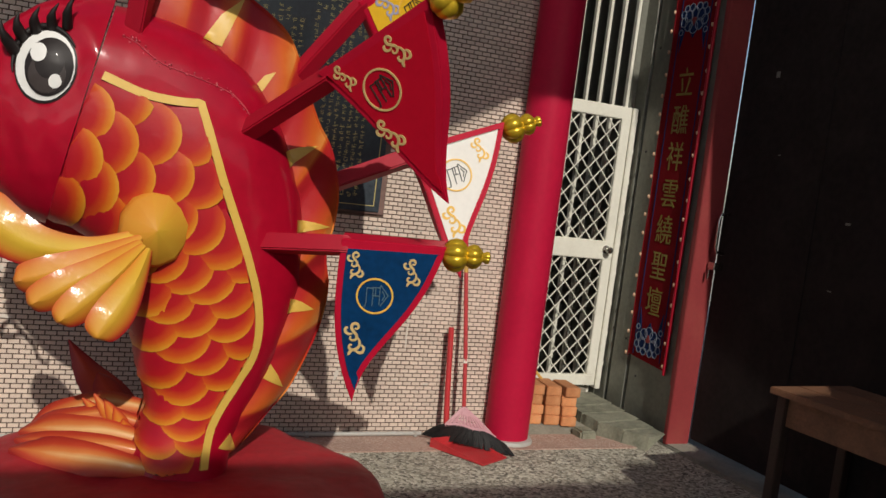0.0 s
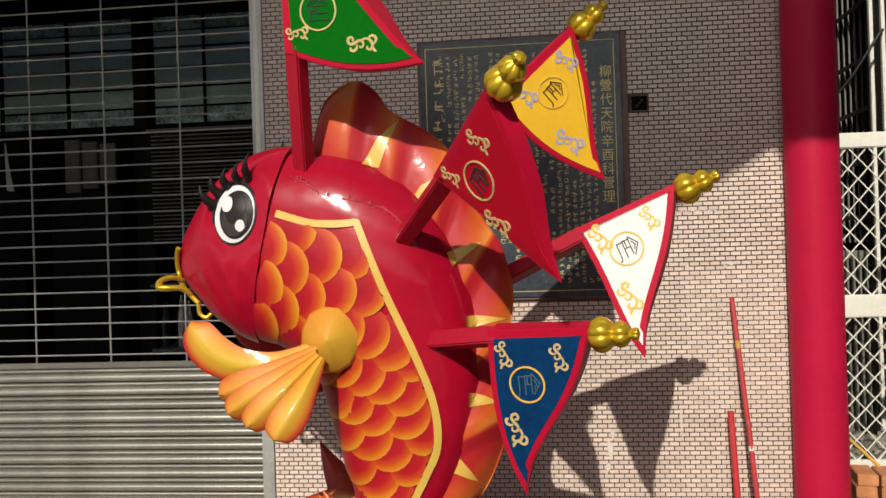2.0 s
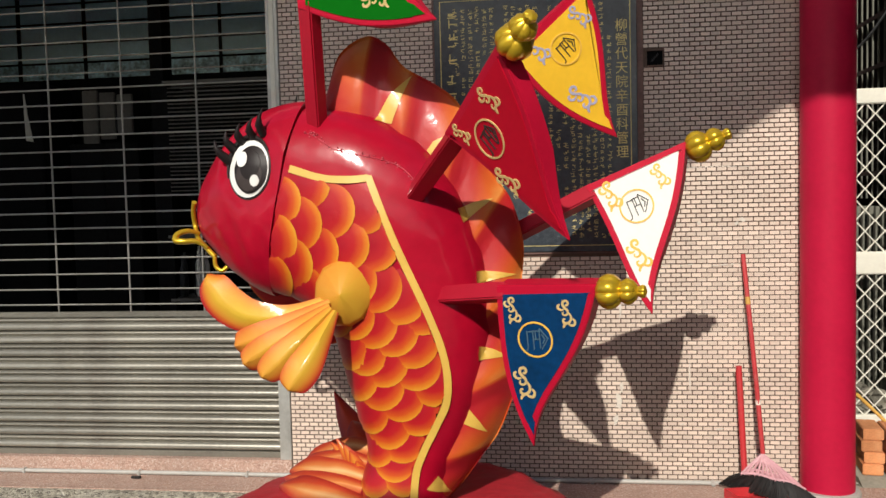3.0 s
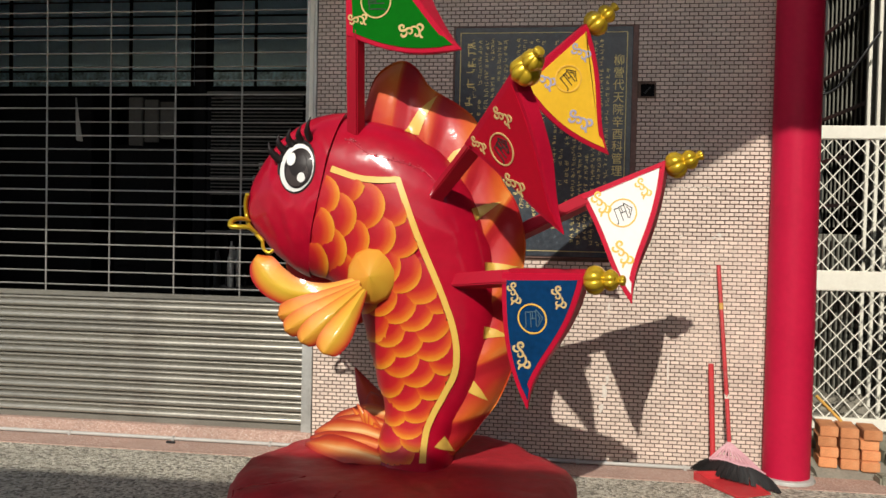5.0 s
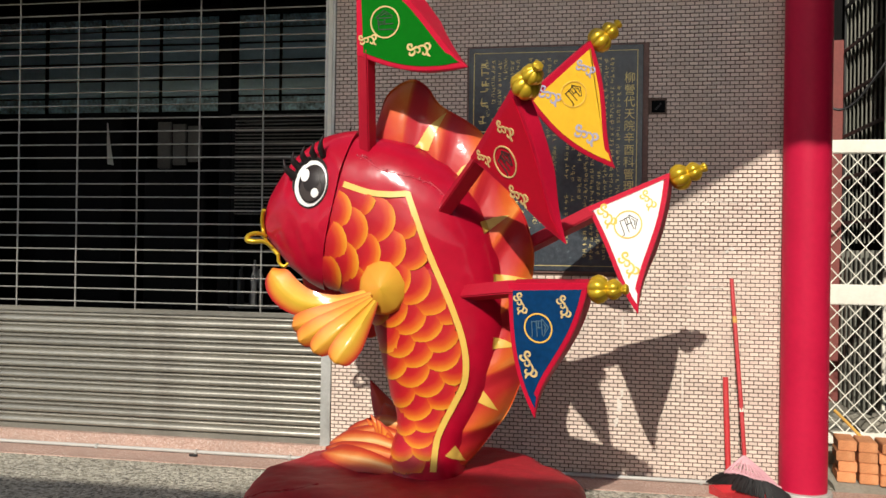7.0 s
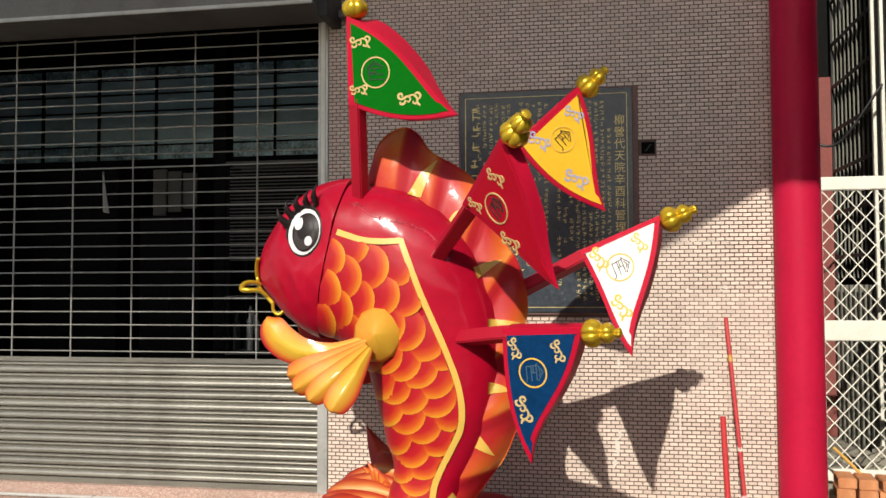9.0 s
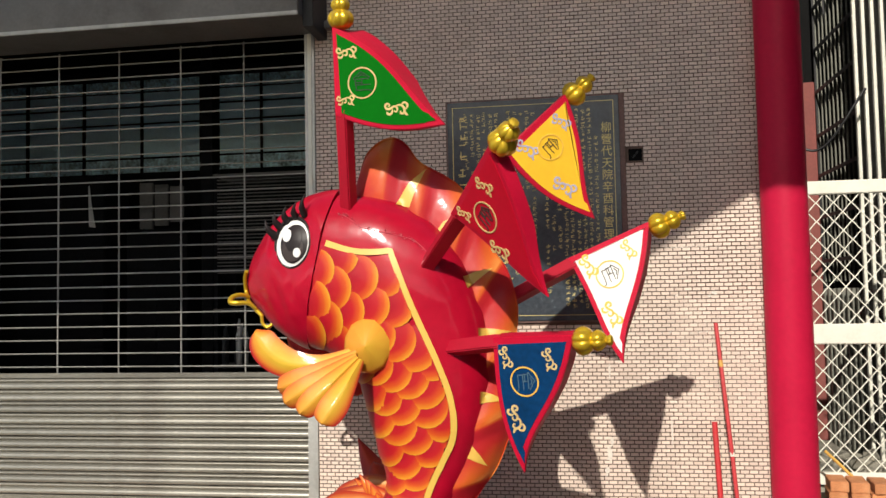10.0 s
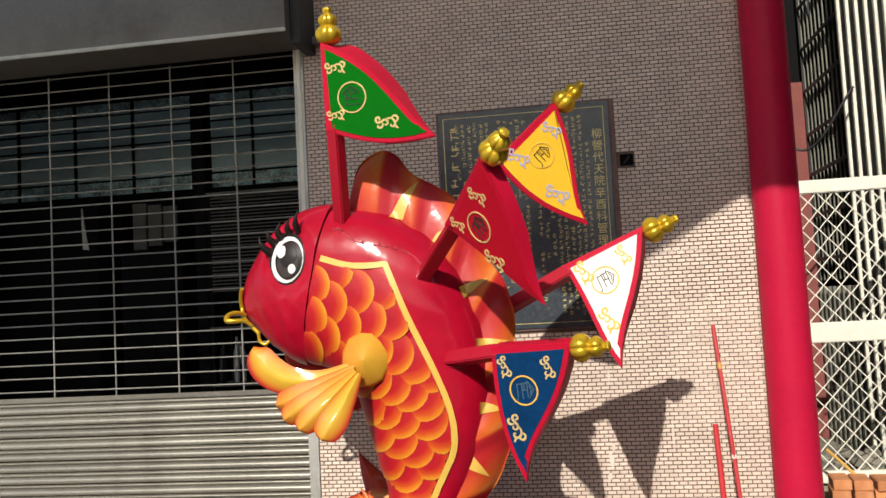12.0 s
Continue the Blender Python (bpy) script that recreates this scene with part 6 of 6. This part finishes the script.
broom.location.x += 0.022
pan = thing("dustpan", "red plastic dustpan with an upright handle behind the broom", "dustpan", (2.42, 4.50, 0.0))
bm = tube(bmesh.new(), [(2.388, 4.655, 0.03), (2.384, 4.70, 0.29), (2.372, 4.735, 0.686)], 0.0168, 12)
part("handle", local(pan, bm), M_PAN, pan)
bm = bmesh.new()
prism(bm, [(2.27, 4.60), (2.46, 4.275), (2.66, 4.385), (2.52, 4.66)], Vector((0, 0, 0)), X, Y, Z, 0.004, 0.010)
for a, b in (((2.27, 4.60), (2.46, 4.275)), ((2.66, 4.385), (2.52, 4.66)), ((2.52, 4.66), (2.27, 4.60))):
    d = Vector((b[0] - a[0], b[1] - a[1]))
    s = Vector((-d.y, d.x)).normalized() * 0.004
    h0, h1 = (0.055, 0.012) if a == (2.27, 4.60) else (0.012, 0.055) if a == (2.66, 4.385) else (0.055, 0.055)
    vs = [bm.verts.new((p[0] + o * s.x, p[1] + o * s.y, z)) for p, h in ((a, h0), (b, h1)) for o, z in ((-1, 0.006), (1, 0.006), (1, h), (-1, h))]
    for f in ((0, 1, 2, 3), (4, 7, 6, 5), (0, 4, 5, 1), (1, 5, 6, 2), (2, 6, 7, 3), (3, 7, 4, 0)):
        bm.faces.new([vs[i] for i in f])
part("scoop", local(pan, bm), M_PAN, pan)
pan.location.x += 0.018

solid("bamboo_stick", tube(bmesh.new(), [(3.235, 4.96, 0.32), (3.16, 4.99, 0.40), (3.09, 5.0, 0.47)], 0.010, 8), M_BAMBOO, "yellow bamboo stick leaning on the bricks by the gate", "stick")
bpy.context.view_layer.update()
deeper(PILE, bpy.data.objects["bamboo_stick"])
solid("twig", boxes((-1.115, -1.055, 4.70, 4.722, 0.007, 0.022, 0.004)), M_BLACK, "small dark scrap on the pavement strip", "scrap")

# ---- dim things behind the grille ----
win = thing("window_1", "row of louvre panes high in the back wall, daylight put into their blue", "window", (-1.5, 7.4, 2.6), kind="structure")
# black frame and the board below the panes carry the room's shade
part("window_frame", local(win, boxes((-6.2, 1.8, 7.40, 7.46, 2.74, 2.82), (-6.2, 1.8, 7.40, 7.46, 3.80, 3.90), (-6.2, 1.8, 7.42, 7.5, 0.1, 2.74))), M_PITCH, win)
LOUVRES = ((2.826, 2.965, M_WIRED), (2.985, 3.145, M_GLASS), (3.165, 3.325, M_GLASS), (3.345, 3.505, M_GLASS), (3.525, 3.660, M_GLASS), (3.675, 3.795, M_WIRED))
for z0, z1, glass in LOUVRES:
    bm = boxes((-0.010, 0.626, 7.43, 7.436, z0, z1))
    bmesh.ops.translate(bm, verts=bm.verts[:], vec=-win.location)
    pane_mesh = mesh_of("pane", bm, glass)
    for i in range(12):
        p = new("pane", pane_mesh)
        p.parent = win
        p.location.x = -6.07 + i * 0.65
for i in range(13):
    x = -6.07 + i * 0.65
    part("mullion", local(win, boxes((x - 0.026, x - 0.010, 7.39, 7.46, 2.82, 3.80))), M_PITCH, win)
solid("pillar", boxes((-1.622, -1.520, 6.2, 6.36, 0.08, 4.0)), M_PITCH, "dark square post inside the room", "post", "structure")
for i in range(3):
    solid("cardboard_sheet", boxes((-2.42 + i * 0.15, -2.29 + i * 0.15, 6.6, 6.63, 2.16 + 0.03 * i, 2.59 - 0.02 * i, 0.004)), M_PAPER, "grey cardboard sheet standing in the dark room", "cardboard", group="cardboard sheets")
def cupboard(name, x0, x1, y0, y1, top, label):
    """A double-doored cupboard added in the gloom; its black stands for shade."""
    c = thing(name, label, name, ((x0 + x1) / 2, (y0 + y1) / 2, 0.08))
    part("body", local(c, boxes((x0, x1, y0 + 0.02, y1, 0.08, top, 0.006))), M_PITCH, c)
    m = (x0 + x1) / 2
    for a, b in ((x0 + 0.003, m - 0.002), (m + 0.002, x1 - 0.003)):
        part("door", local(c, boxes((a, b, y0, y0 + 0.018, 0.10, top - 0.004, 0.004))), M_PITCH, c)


cupboard("cabinet", -2.52, -1.92, 6.55, 6.95, 2.155, "cabinet added under the cardboard, black for the room's shade")
rack = thing("metal_rack", "grey slatted rack in the dim room behind the shutter", "rack", (-0.95, 5.9, 0.08))
for x in (-1.27, -0.50):
    for y in (5.72, 6.08):
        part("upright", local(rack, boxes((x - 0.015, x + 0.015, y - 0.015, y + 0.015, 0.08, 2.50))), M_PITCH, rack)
bm = boxes((-1.25, -0.52, 5.69, 5.70, 0.0, 0.009))
bmesh.ops.translate(bm, verts=bm.verts[:], vec=(-rack.location.x, -rack.location.y, 0))
thin_mesh = mesh_of("slat", bm, M_PAPER)
for i in range(28):
    p = new("slat", thin_mesh)
    p.parent = rack
    p.location.z = 1.70 + i * 0.0275 - rack.location.z
for z in (0.5, 0.95, 1.40, 2.48):
    part("shelf", local(rack, boxes((-1.29, -0.48, 5.70, 6.10, z, z + 0.02))), M_PAPER, rack)
for z, x0 in ((1.424, -0.86), (1.532, -0.90), (1.640, -0.84), (1.748, -0.93), (1.856, -0.88)):
    solid("white_box", boxes((x0, x0 + 0.30, 5.74, 6.05, z, z + 0.106, 0.006)), M_PIPE, "pale grey carton stacked on the rack", "box", group="cartons on the rack")
random.seed(6)
for i in range(14):
    x, z = -1.42 + 0.32 * random.random(), 0.99
    hgt = 0.08 + 0.30 * random.random()
    solid("bottle", lathe(bmesh.new(), [(0.0, 0), (0.020, 0.0), (0.022, 0.01), (0.022, hgt * 0.7), (0.009, hgt * 0.82), (0.009, hgt), (0.0, hgt)], 10, m=pose(min(x, -1.0) if x > -1.26 else -1.24 + 0.2 * random.random(), 5.76 + 0.3 * random.random(), 0.9705)), M_PIPE if i % 3 == 0 else M_BLACK, "small dark bottle on the rack", "bottle", group="bottles on the rack")
bm = bmesh.new()
prism(bm, [(-2.865, 2.19), (-2.805, 2.18), (-2.845, 2.40), (-2.866, 2.57), (-2.874, 2.57), (-2.872, 2.38)], Vector((0, 6.508, 0)), X, Z, -Y, 0.0, 0.008)
solid("hanging_cloth", bm, M_PIPE, "small pale cloth hanging from the dark cupboard", "cloth")
cupboard("cupboard", -3.6, -2.72, 6.512, 6.95, 2.66, "tall cupboard added in the dark room, black for its shade")

# ---- wall tiles, laid last ----
tiles, verts, faces = 0, [], []
shared = {}
random.seed(21)
row = 0
z = 0.004
near_parts = 0
while z < 3.86:
    x = WX0 + 0.002 - (TX / 2 if row % 2 else 0)
    while x < WX1:
        a, b = max(x, WX0 + 0.002), min(x + TX - 0.0052, WX1 - 0.002)
        c, d = z, z + TZ - 0.0048
        cut = b - a < 0.008
        if a < PX1 + 0.034 and b > PX0 - 0.012 and d > PZ0 - 0.012 and c < PZ1 + 0.012:
            if a < PX0 - 0.012:
                b = PX0 - 0.014
            elif b > PX1 + 0.034:
                a = PX1 + 0.036
            else:
                cut = True
            cut = cut or b - a < 0.006
        if a < 2.023 and b > 1.922 and d > 2.318 and c < 2.412:
            if a < 1.912:
                b = 1.920
            elif b > 2.033:
                a = 2.025
            else:
                cut = True
        if not cut:
            y = WALL_Y + random.uniform(-0.0008, 0.0008)
            if 2.15 < x < 2.70 and 0.66 < z < 1.42 and abs(b - a - (TX - 0.0052)) < 1e-6 and near_parts < 300:
                near_parts += 1
                if not shared:
                    bm = boxes((0, TX - 0.0052, 0, 0.010, 0, TZ - 0.0048))
                    bmesh.ops.bevel(bm, geom=bm.edges[:], offset=0.0008, segments=1, affect="EDGES")
                    shared[0] = mesh_of("tile", bm, M_TILEP)
                t = new("tile", shared[0])
                t.parent = wall
                t.location = (a, y, c)
            else:
                k = len(verts)
                e = 0.0012
                verts += [(a, y + 0.01, c), (b, y + 0.01, c), (b, y + 0.01, d), (a, y + 0.01, d), (a + e, y, c + e), (b - e, y, c + e), (b - e, y, d - e), (a + e, y, d - e)]
                faces += [(k + 4, k + 5, k + 6, k + 7), (k, k + 1, k + 5, k + 4), (k + 1, k + 2, k + 6, k + 5), (k + 2, k + 3, k + 7, k + 6), (k + 3, k, k + 4, k + 7)]
        x += TX
    z += TZ
    row += 1
me = bpy.data.meshes.new("tile_field")
me.from_pydata(verts, [], faces)
me.materials.append(M_TILE)
field = tagged(new("tile_field", me), kind="stuff")
field.parent = wall
